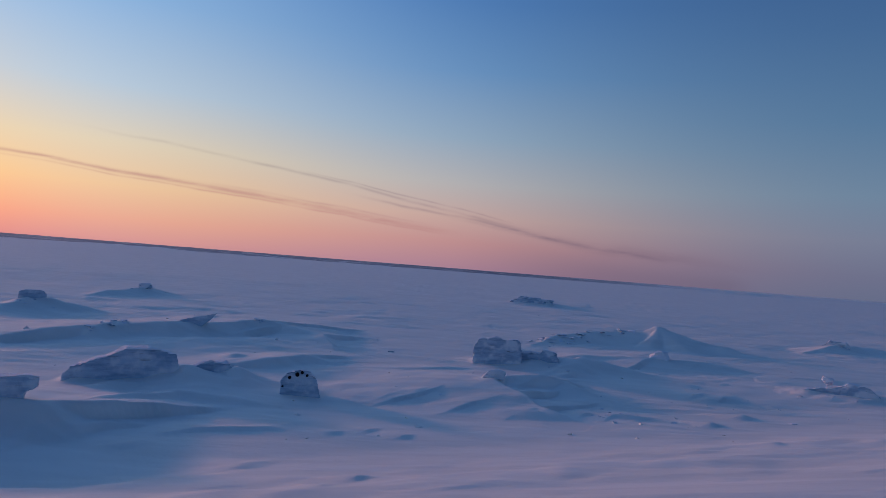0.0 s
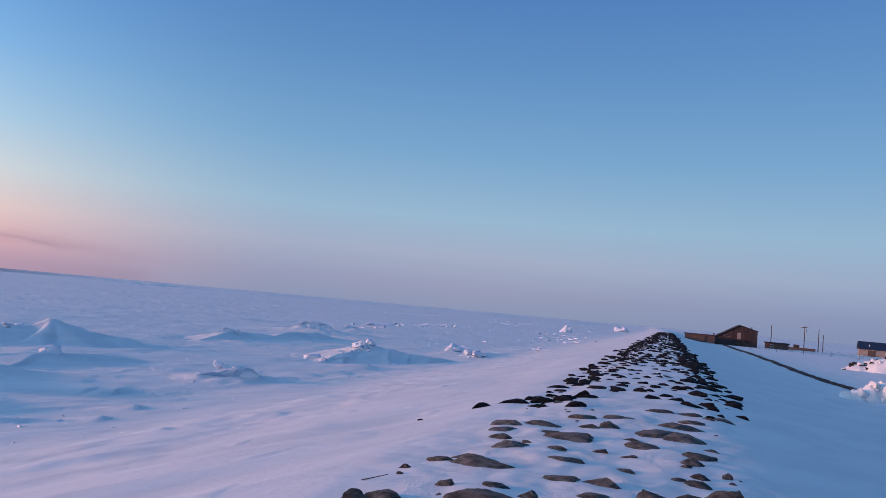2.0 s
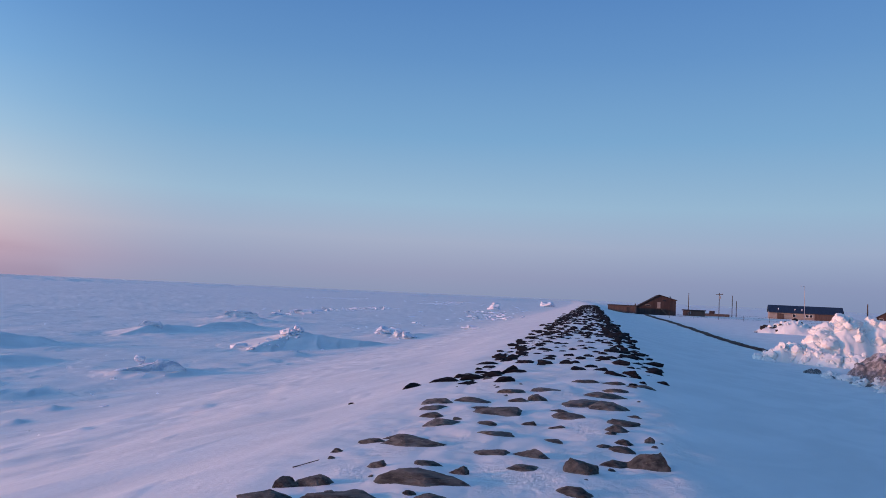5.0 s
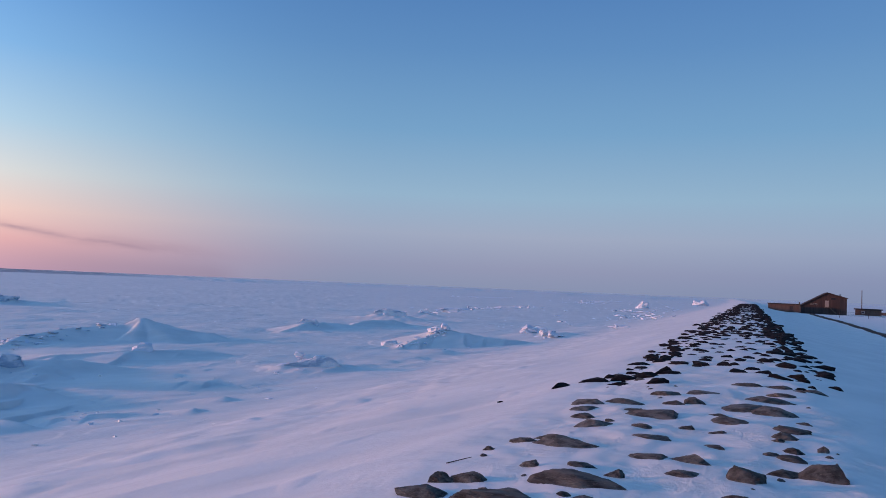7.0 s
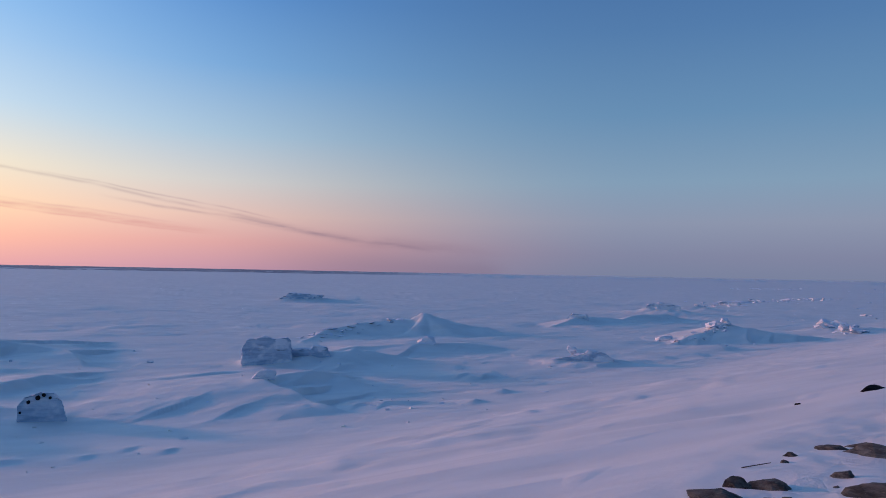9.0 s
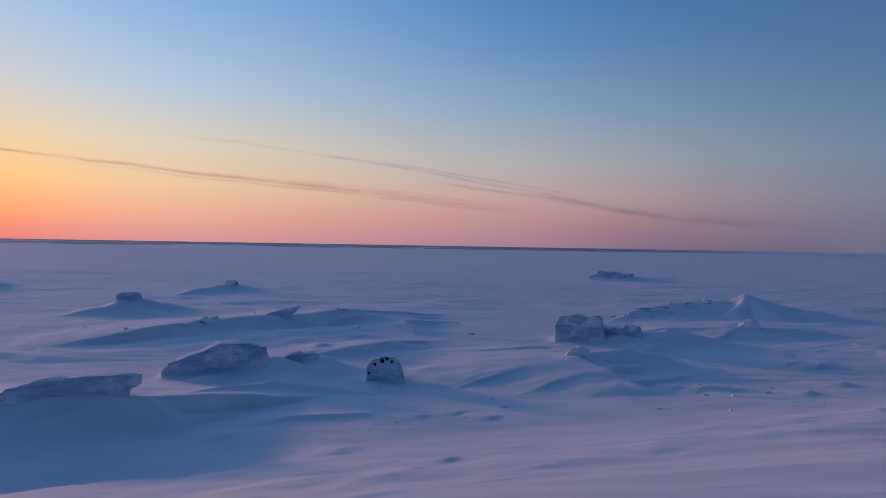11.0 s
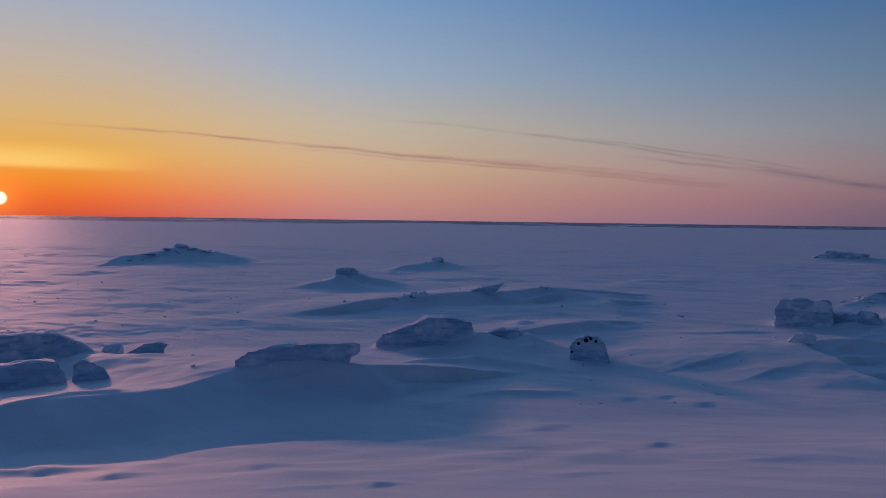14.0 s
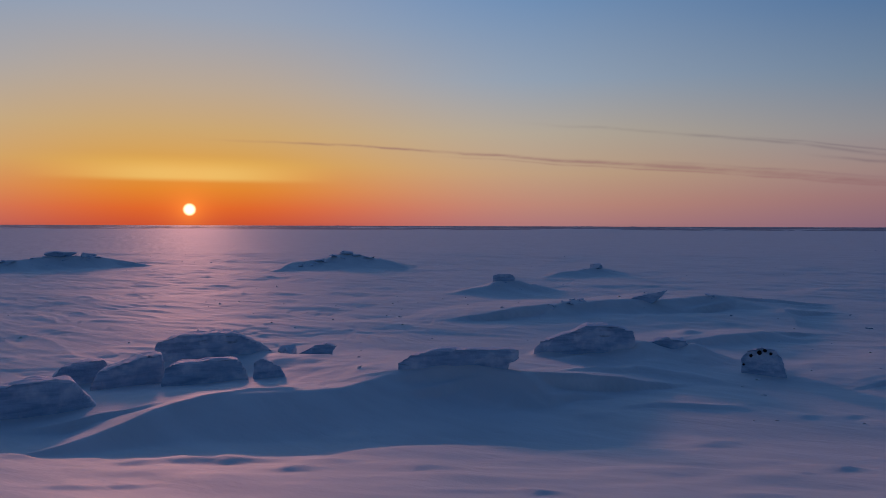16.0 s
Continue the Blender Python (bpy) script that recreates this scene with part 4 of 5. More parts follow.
rubble("far_mound_plates", along([(-72.8, -18.7), (-74.3, -16.6), (-76.5, -14.0), (-75.5, -10.7)], 40, 0.6, 21) + along([(-66.5, -46), (-68.1, -44.2), (-71.4, -42.4), (-72.4, -38.8)], 40, 0.6, 22) + along([(-48.3, -0.6), (-48.5, 3.0)], 12, 0.4, 23) + along([(-65.0, 9.0), (-66.8, 11.0)], 8, 0.5, 24), 14, ICE, "dark broken ice plates on far snow mounds", "ice rubble", (0.3, 1.5), (0.10, 0.22), -0.04, 12)
rubble("toe_crumbs", cluster([(-16.8, 16.4, 0.45, 12), (-17.6, 21.5, 1.1, 5), (-15.2, 17.8, 0.6, 3), (-25.0, 8.5, 1.2, 4), (-18.4, 47.5, 1.4, 22), (-30.5, 68, 1.5, 10), (-25.8, 83.5, 2.5, 22), (-28.0, 20.0, 1.4, 8), (-18.8, 29.9, 0.9, 9)], 1.0, 18), 19, WHITE_ICE, "small broken ice crumbs on the snow", "ice rubble", (0.08, 0.4), (0.2, 0.45), -0.06)
rng = random.Random(5)
spots = along([(-44, 106), (-48.5, 123), (-48, 150), (-47, 182)], 190, 1.8, 31) + along([(-102, 287), (-103, 345)], 60, 4.0, 32) + along([(-55, 275), (-62, 420)], 110, 3.5, 33) + along([(-25, 207), (-18, 160), (-13, 127)], 170, 3.0, 34)
for _ in range(150):
    y = 95 + 420 * rng.random() ** 1.2
    spots.append((-13 - rng.random() ** 1.7 * (14 + 0.16 * y), y))
rubble("ice_rubble", spots, 6, WHITE_ICE, "broken sea ice pieces in rows along the frozen shore", "ice rubble", (0.3, 1.7), (0.16, 0.4), -0.02, 20)
spots = []
for _ in range(160):
    a, d = radians(rng.uniform(28, 122)), rng.uniform(22, 160)
    spots.append((-d * math.sin(a), d * math.cos(a)))
rubble("ice_crumbs", spots, 7, ICE, "small ice crumbs scattered on the snow", "ice rubble", (0.08, 0.26))

spots = []
for _ in range(110):
    a, d = radians(rng.uniform(35, 125)), rng.uniform(17, 45)
    spots.append((-d * math.sin(a), d * math.cos(a)))
rubble("snow_lumps", spots, 27, SNOW, "small hard snow lumps scattered over the drifts", "snow lumps", (0.06, 0.22))

# ---------------------------------------------------------------- stones of the bank
STONE_MESHES = {}


def slab_rock(seed, cuts):
    """A broken flat stone about 2 across: uneven flat top, steep irregular sides."""
    rng = random.Random(seed)
    bm = bmesh.new()
    tilt = rng.uniform(-0.35, 0.35), rng.uniform(-0.3, 0.3)
    ox, oy = rng.uniform(-0.15, 0.15), rng.uniform(-0.15, 0.15)
    for n, lo, hi, z0, z1 in ((8, 0.85, 1.1, -1.0, -0.6), (7, 0.75, 1.1, -0.4, 0.0), (5, 0.5, 0.95, 0.1, 0.5), (4, 0.2, 0.7, 0.5, 0.85)):
        for k in range(n):
            a, r = (k + rng.uniform(-0.35, 0.35)) / n * 2 * math.pi, rng.uniform(lo, hi)
            x, y = r * math.cos(a) + (ox if z0 > 0 else 0), r * math.sin(a) + (oy if z0 > 0 else 0)
            bm.verts.new((x, y, rng.uniform(z0, z1) + (tilt[0] * x + tilt[1] * y if z0 > 0 else 0)))
    out = bmesh.ops.convex_hull(bm, input=bm.verts)
    bmesh.ops.delete(bm, geom=[g for g in out["geom_interior"] if isinstance(g, bmesh.types.BMVert)], context="VERTS")
    bmesh.ops.subdivide_edges(bm, edges=bm.edges[:], cuts=cuts, use_grid_fill=True)
    shift = Vector((rng.uniform(0, 90), rng.uniform(0, 90), rng.uniform(0, 90)))
    breaks = []
    for _ in range(5):
        a = rng.uniform(0, 2 * math.pi)
        breaks.append((Vector((math.cos(a), math.sin(a), rng.uniform(-0.1, 0.9))).normalized(), rng.uniform(0.5, 0.85)))
    high_end = rng.choice((-1, 1)) * rng.uniform(0.15, 0.5)
    for v in bm.verts:
        c = v.co.copy()
        for d, far in breaks:
            over = c.dot(d) - far
            if over > 0:
                c -= d * over
        if c.z > 0:
            c.z *= 1 + high_end * c.x
        v.co = c + c.normalized() * (0.05 * noise.noise(c * 1.8 + shift) + 0.09 * abs(noise.noise(c * 3.2 + shift)) + 0.045 * noise.noise(c * 8 + shift) + 0.02 * noise.noise(c * 19 + shift))
    bm.verts.index_update()
    got = [v.co.copy() for v in bm.verts], [[v.index for v in f.verts] for f in bm.faces]
    bm.free()
    return got


def stone(x, y, wide, deep, high, turn, kind, material, label, name="rock", level=3, sink=0.35, lean=0.0):
    key = (kind, level, material.name)
    if key not in STONE_MESHES:
        verts, faces = slab_rock(300 + kind, level)
        me = mesh_of("rock", verts, faces, [material])
        me.set_sharp_from_angle(angle=radians(17))
        STONE_MESHES[key] = me
    ob = new(name, STONE_MESHES[key])
    ob.matrix_world = pose(x, y, height(x, y) + high * (0.5 - sink), lean, 0, turn) @ Matrix.Diagonal((wide / 2, deep / 2, high / 2, 1))
    return tagged(ob, label, "rock", "stones of the bank")


# x, y, width, height over the snow of each near stone
NEAR = [
    (-1.88, 6.29, 0.79, 0.17), (-1.17, 6.29, 0.44, 0.12), (-2.56, 6.4, 0.44, 0.13), (-2.61, 6.88, 0.24, 0.14), (-2.37, 6.99, 0.4, 0.16),
    (-1.35, 7.02, 0.84, 0.16), (-0.01, 7.1, 0.4, 0.11), (-1.11, 7.5, 0.2, 0.11), (-1.95, 7.64, 0.21, 0.1), (-1.47, 7.68, 0.33, 0.08),
    (0.06, 7.79, 0.4, 0.21), (-0.47, 7.84, 0.39, 0.05), (-2.59, 8.08, 0.1, 0.05), (-0.84, 8.4, 0.45, 0.07), (-2.62, 8.4, 0.18, 0.07),
    (0.44, 8.41, 0.38, 0.11), (0.73, 8.42, 0.51, 0.27), (-0.45, 8.44, 0.42, 0.12), (-1.79, 8.82, 0.71, 0.13), (-2.37, 8.99, 0.39, 0.08),
]
NEAR_B = [
    (0.54, 9.24, 0.39, 0.09), (-2.03, 9.25, 0.59, 0.09), (0.36, 9.39, 0.22, 0.06), (-0.26, 9.41, 0.29, 0.05), (-0.95, 9.5, 0.52, 0.05),
    (0.6, 9.66, 0.26, 0.09), (0.93, 9.86, 0.15, 0.12), (0.45, 10.11, 0.19, 0.06), (-1.73, 10.2, 0.59, 0.13), (-1.16, 10.27, 0.31, 0.08),
    (0.53, 10.31, 0.39, 0.14), (-0.23, 10.38, 0.21, 0.05), (-0.6, 10.48, 0.22, 0.07), (-1.6, 10.56, 0.2, 0.07), (0.66, 11.01, 0.54, 0.12),
    (-2.06, 11.07, 0.43, 0.11), (-0.07, 11.27, 0.6, 0.1), (-1.03, 11.43, 0.82, 0.1), (0.86, 11.78, 0.27, 0.06), (-2.16, 11.8, 0.55, 0.05),
]
NEAR_C = [
    (-1.46, 11.83, 0.41, 0.06), (-0.25, 11.92, 0.32, 0.05), (-2.19, 12.23, 0.47, 0.11), (0.51, 12.34, 0.7, 0.16), (0.15, 12.59, 1.0, 0.12),
    (-1.69, 12.69, 0.73, 0.1), (-0.92, 12.7, 0.34, 0.08), (-0.62, 12.86, 0.39, 0.19), (-1.1, 13.88, 0.58, 0.11), (0.43, 13.92, 1.05, 0.1),
    (-0.59, 14.3, 0.6, 0.08), (0.75, 14.88, 0.57, 0.1), (1.13, 15.84, 0.3, 0.07), (0.24, 16.01, 0.61, 0.05), (1.38, 16.05, 0.49, 0.11),
    (0.74, 16.06, 0.55, 0.07), (-1.84, 16.26, 0.25, 0.07), (-2.42, 17.15, 0.37, 0.1),
]
rng = random.Random(11)
for k, (x, y, wide, high) in enumerate(NEAR + NEAR_B + NEAR_C):
    stone(x, y, wide * (1.45 if y < 7.1 else 1.22), wide * rng.uniform(0.6, 0.85), max(high * 1.75, 0.26 * wide), rng.uniform(-14, 14) + (180 if rng.random() < 0.5 else 0), k % 24, STONE, "grey-brown angular stone half buried in crest snow", level=4 if y < 9.5 else 3, sink=0.58, lean=rng.uniform(-5, 5))

rng = random.Random(14)
for k in range(30):
    y = rng.uniform(6.2, 15.2)
    x, wide = rng.uniform(-2.5, 1.1), rng.uniform(0.06, 0.18)
    if min(math.hypot(x - a, (y - c) * 1.3) - 0.55 * d for a, c, d, e in NEAR + NEAR_B + NEAR_C) < 0.6 * wide:
        continue
    stone(x, y, wide, wide * rng.uniform(0.5, 1.0), wide * rng.uniform(0.4, 0.7), rng.uniform(0, 360), rng.randrange(24), STONE, "small grey stone tip in crest snow", sink=0.62)

rng = random.Random(12)
placed = []
for _ in range(6000):
    if len(placed) >= 135:
        break
    y = 15.6 + 21 * rng.random() ** 1.1
    edge = rng.random()
    v = rng.uniform(-2.7, 1.7) if edge < 0.5 else (rng.gauss(-2.2, 0.35) if edge < 0.74 else rng.gauss(1.3, 0.22))
    if y < 17.6 and v > -1.4:
        continue
    x = v + float(axis(y))
    wide = min(0.8, max(0.18, rng.lognormvariate(-0.92, 0.45)))
    if any(abs(x - a) < 0.42 * (wide + c) and abs(y - b) < 0.34 * (wide + c) for a, b, c in placed):
        continue
    placed.append((x, y, wide))
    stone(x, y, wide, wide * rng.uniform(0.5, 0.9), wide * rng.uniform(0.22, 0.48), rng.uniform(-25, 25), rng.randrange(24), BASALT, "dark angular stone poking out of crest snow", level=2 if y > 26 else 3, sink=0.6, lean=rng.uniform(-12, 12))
# slabs in a line at the edge of the crest
for k, (x, y, wide, high, turn) in enumerate([(-3.25, 15.4, 0.7, 0.20, 40), (-2.7, 16.0, 1.0, 0.30, 30), (-2.15, 16.4, 0.9, 0.32, 24), (-1.75, 17.0, 0.9, 0.36, 40), (-1.5, 17.6, 0.7, 0.4, 50), (-2.5, 16.9, 0.5, 0.2, 15), (-2.15, 17.8, 0.6, 0.22, 20), (-4.15, 13.9, 0.16, 0.1, 0), (1.2, 16.2, 0.34, 0.2, -20), (1.45, 17.0, 0.26, 0.16, -25), (1.32, 18.7, 0.6, 0.3, -10), (0.87, 18.1, 0.7, 0.28, 0), (-1.3, 17.5, 0.7, 0.2, 8)]):
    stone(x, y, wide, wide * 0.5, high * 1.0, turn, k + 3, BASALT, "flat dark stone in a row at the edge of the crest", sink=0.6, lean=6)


def far_stones():
    rng = random.Random(13)
    shapes = [lump(340 + k, 1, 2.8, 8, 0.1, 0.75) for k in range(8)]
    verts, faces, spots = [], [], []
    for k in range(1650):
        y = 36 + 231 * rng.random() ** 1.25 if k > 60 else rng.uniform(19, 37)
        edge = rng.random()
        v = rng.uniform(-2.9, 1.9) if edge < 0.5 else (rng.gauss(-2.2, 0.45) if edge < 0.7 else rng.gauss(1.3, 0.35))
        spots.append((v + float(axis(y)), y))
    for (x, y), z in zip(spots, ground(*np.array(spots).T)):
        s = rng.uniform(0.2, 0.62) * (1 + 0.002 * max(y - 44, 0))
        m = pose(x, y, z + 0.05 * s, 0, 0, rng.uniform(-35, 35)) @ Matrix.Diagonal((s / 2, s * 0.35, s * 0.15, 1))
        k = len(verts)
        p, f = shapes[rng.randrange(8)]
        verts += [m @ q for q in p]
        faces += [[i + k for i in q] for q in f]
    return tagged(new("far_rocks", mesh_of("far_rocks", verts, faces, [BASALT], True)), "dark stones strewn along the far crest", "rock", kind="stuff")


far_stones()


# ---------------------------------------------------------------- foot of the bank: dark line, sticks
def ledge():
    """Dark frozen earth laid bare in a long low line."""
    way = [(14.9, 56.5), (15.9, 63), (16.1, 77), (16.7, 98), (18.8, 143), (21.7, 237)]
    ys = np.concatenate([np.arange(56.5, 120, 0.5), np.arange(120, 238, 1.5)])
    xs = np.interp(ys, [p[1] for p in way], [p[0] for p in way]) + 0.5 * grain(ys / 9, 0 * ys + 0.3, 31) + 0.25 * grain(ys / 1.7, 0 * ys + 0.3, 33)
    half = 0.38 + 0.30 * grain(ys / 1.3, 0 * ys + 0.7, 32) + 0.0018 * (ys - 50)
    verts, faces = [], []
    for k, (x, y, h) in enumerate(zip(xs, ys, half)):
        z = height(x, y)
        h = max(h, 0.08)
        verts += [(x - h, y, z - 0.08), (x - 0.5 * h, y, z + 0.16 + 0.14 * h), (x + 0.5 * h, y, z + 0.14 + 0.1 * h), (x + h, y, z - 0.08)]
        if k:
            a = 4 * k
            faces += [(a - 4 + j, a - 3 + j, a + 1 + j, a + j) for j in range(3)]
    faces += [(3, 2, 1, 0), tuple(len(verts) - 4 + j for j in range(4))]
    return tagged(new("earth_ledge", mesh_of("earth_ledge", verts, faces, [EARTH], True)), "dark bare earth ledge along the foot of the snowy bank", "earth bank")


ledge()


def stick(x, y, long, turn, rise):
    z = height(x, y)
    d = Vector((math.cos(radians(turn)), math.sin(radians(turn)), rise))
    bm = rod((0, 0, 0), d * long, 0.006, 0.004, 6)
    me = bpy.data.meshes.new("stick")
    bm.to_mesh(me)
    bm.free()
    me.materials.append(WOOD)
    ob = new("stick", me)
    ob.location = (x, y, z + 0.01)
    return tagged(ob, "thin bare dark twig lying on the snow", "twig")


stick(-2.85, 7.62, 0.36, 62, 0.06)


# ---------------------------------------------------------------- snow heaps cleared from the road
def heap(name, peaks, x0, x1, y0, y1, material, seed, label, rough, step=0.16):
    xs, ys = np.arange(x0, x1, step), np.arange(y0, y1, step)
    x, y = np.meshgrid(xs, ys, indexing="ij")
    h = np.zeros_like(x)
    for px, py, r, top in peaks:
        d = np.hypot(x - px, y - py) / (1.55 * r) + 0.12 * grain(x / 1.3, y / 1.3, seed) + 0.06 * grain(x / 0.4, y / 0.4, seed + 5)
        h = np.maximum(h, top * np.clip(1 - np.maximum(d, 0) ** 1.7, 0, 1) ** 1.15)
    lumps = 0.45 * np.abs(grain(x / 1.2, y / 1.2, seed + 1)) + 0.3 * grain(x / 0.8, y / 0.8, seed + 4) + 0.3 * (0.4 - np.abs(grain(x / 0.6, y / 0.6, seed + 2))) + 0.26 * grain(x / 0.3, y / 0.3, seed + 3)
    h = np.where(h > 0, h + rough * lumps * smooth(h, 0, 0.8), 0)
    z = ground(x, y) + np.where(h > 0.03, h, -0.12)
    x = x + 0.25 * rough * grain(x / 0.5, y / 0.5, seed + 8)
    n, m = x.shape
    i, j = np.meshgrid(np.arange(n - 1), np.arange(m - 1), indexing="ij")
    a = (i * m + j).ravel()
    quads = np.stack([a, a + m, a + m + 1, a + 1], 1)
    keep = (h.ravel()[quads] > 0.03).any(1)
    me = mesh_of(name, np.stack([x.ravel(), y.ravel(), z.ravel()], 1).tolist(), quads[keep].tolist(), [material], material is DIRT)
    loose = bmesh.new()
    loose.from_mesh(me)
    bmesh.ops.delete(loose, geom=[v for v in loose.verts if not v.link_faces], context="VERTS")
    loose.to_mesh(me)
    loose.free()
    root = tagged(new(name), label, "snow pile")
    body = new("mound", me)
    body.parent = root
    return root, lambda a, b: float(z[min(max(int((a - x0) / step), 0), n - 1), min(max(int((b - y0) / step), 0), m - 1)])


def chunks(root, top_of, peaks, count, seed, materials, size, spread, deep=-0.05):
    """Fallen lumps round and on a heap: each a part."""
    rng = random.Random(seed)
    shapes = [[mesh_of("snow_chunk", *lump(720 + k, 3 if m is SNOW else 2, 3.0, 9, 0.22, 0.74), [m], m is not SNOW) for k in range(6)] for m in materials]
    for me in [me for row in shapes for me in row]:
        me.set_sharp_from_angle(angle=radians(28))
    spots = []
    for _ in range(count):
        px, py, r, top = peaks[rng.randrange(len(peaks))]
        a, d = rng.uniform(0, 2 * math.pi), r * rng.uniform(*spread)
        spots.append((px + d * math.cos(a), py + d * math.sin(a)))
    for (x, y), z in zip(spots, ground(*np.array(spots).T)):
        s = rng.uniform(*size) * (1.7 if rng.random() < 0.15 else 1)
        ob = new("snow_chunk", rng.choice(shapes[rng.randrange(len(shapes))]))
        ob.parent = root
        ob.matrix_basis = pose(x, y, max(top_of(x, y), z) - deep * s, rng.uniform(-30, 30), rng.uniform(-30, 30), rng.uniform(0, 360)) @ Matrix.Diagonal((s / 2, s * 0.42, s * 0.36, 1))


PEAKS_WHITE = [(18.9, 57.5, 1.7, 3.1), (17.2, 56.8, 1.2, 2.2), (20.9, 58.0, 1.8, 2.9), (22.8, 57.5, 1.7, 2.4), (14.2, 55.6, 0.6, 1.1), (15.2, 55.9, 0.7, 1.35), (13.2, 55.2, 0.5, 0.4), (16.2, 55.2, 0.7, 1.0), (17.2, 54.4, 0.8, 0.8), (18.5, 53.8, 0.8, 0.8), (19.8, 52.8, 0.8, 0.7), (21.0, 51.4, 0.9, 0.6)]
PEAKS_DIRT = [(19.3, 43.3, 1.15, 3.95), (20.6, 44.5, 1.2, 3.5), (22.2, 45.0, 1.5, 2.9), (24.4, 44.6, 1.9, 2.5), (27.6, 43.0, 2.6, 2.2), (18.5, 41.4, 1.1, 2.9), (17.7, 39.6, 1.2, 1.9), (17.0, 37.6, 1.3, 1.0), (16.8, 41.6, 1.2, 1.5), (16.9, 44.6, 1.4, 1.6), (18.6, 35.6, 1.4, 0.7), (21.0, 37.0, 1.8, 0.7), (19.6, 32.8, 1.4, 0.5)]
PEAKS_FAR = [(32.0, 118.1, 2.4, 2.0), (34.6, 117.4, 2.2, 1.3), (29.4, 118.6, 1.8, 1.0), (37.0, 116.8, 1.6, 0.7)]
white_pile, on_white = heap("snow_pile", PEAKS_WHITE, 10, 30, 48, 64, SNOW, 41, "tall heap of clean broken snow lit pink", 0.5, 0.11)
chunks(white_pile, on_white, PEAKS_WHITE[:4], 130, 43, [SNOW], (0.45, 1.25), (0.05, 1.25), 0.10)
chunks(white_pile, on_white, PEAKS_WHITE, 260, 42, [SNOW], (0.18, 0.55), (0.4, 1.6))
dirt_pile, on_dirt = heap("snow_pile", PEAKS_DIRT, 11, 34, 28, 54, DIRT, 51, "tall heap of gravelly brown snow cleared from a road", 0.75)
chunks(dirt_pile, on_dirt, PEAKS_DIRT, 120, 53, [DIRT], (0.2, 0.6), (0.2, 1.2))
chunks(dirt_pile, on_dirt, PEAKS_DIRT[6:9] + PEAKS_DIRT[10:], 330, 54, [DIRT], (0.12, 0.42), (0.1, 1.3), 0.05)
chunks(dirt_pile, on_dirt, [(16.6, 41.6, 0.6, 0), (16.9, 40.6, 0.6, 0), (17.2, 39.8, 0.5, 0), (15.9, 41.2, 0.5, 0)], 34, 55, [SNOW], (0.15, 0.5), (0.0, 1.2), 0.05)
chunks(dirt_pile, on_dirt, [(15.3, 35.0, 0.8, 0), (15.6, 33.0, 0.8, 0), (16.6, 33.8, 0.8, 0), (16.0, 31.2, 0.8, 0), (17.2, 32.0, 0.8, 0)], 200, 56, [SNOW], (0.2, 0.6), (0.0, 1.2), 0.05)
base_line = [(15.9, 40.2, 0.6, 0.2), (14.3, 46.0, 0.8, 0.2), (14.4, 43.4, 0.8, 0.2), (14.6, 40.8, 0.8, 0.2), (14.9, 38.2, 0.8, 0.2), (15.2, 35.6, 0.8, 0.2), (15.5, 33.2, 0.8, 0.2), (15.9, 30.8, 0.8, 0.2), (17.0, 31.5, 0.9, 0.2)]
chunks(dirt_pile, on_dirt, base_line, 420, 52, [SNOW, SNOW, SNOW, SNOW, DIRT], (0.14, 0.5), (0.1, 1.3), 0.02)
far_pile, on_far = heap("snow_pile", PEAKS_FAR, 24, 44, 110, 128, SNOW, 61, "low far heap of cleared snow with dark lumps", 0.7, 0.25)
chunks(far_pile, on_far, PEAKS_FAR, 150, 62, [SNOW, EARTH], (0.2, 0.65), (0.1, 1.6), 0.0)


# ---------------------------------------------------------------- settlement
def site(x, y, turn=0.0, name="building", label="", category="building", sink=0.1):
    """An empty on the ground whose local +y looks away from the bank's viewpoint."""
    root = tagged(new(name), label, category)
    root.matrix_world = pose(x, y, height(x, y) - sink, 0, 0, math.degrees(math.atan2(-x, y)) + turn)
    return root


def window(parent, x, y, z, wide, high, frame_material=None):
    f = part("window", box(x - wide / 2 - 0.08, x + wide / 2 + 0.08, y - 0.06, y + 0.03, z - high / 2 - 0.08, z + high / 2 + 0.08), frame_material or WHITE, parent)
    part("pane", box(x - wide / 2, x + wide / 2, y - 0.085, y - 0.05, z - high / 2, z + high / 2), GLASS, f)
    return f


def door(parent, x, y, wide, high, material, z=0.0):
    d = part("door", box(x - wide / 2, x + wide / 2, y - 0.07, y + 0.03, z, z + high), material, parent)
    part("handle", box(x + wide * 0.32, x + wide * 0.40, y - 0.12, y - 0.07, z + high * 0.45, z + high * 0.49), METAL, d)
    return d


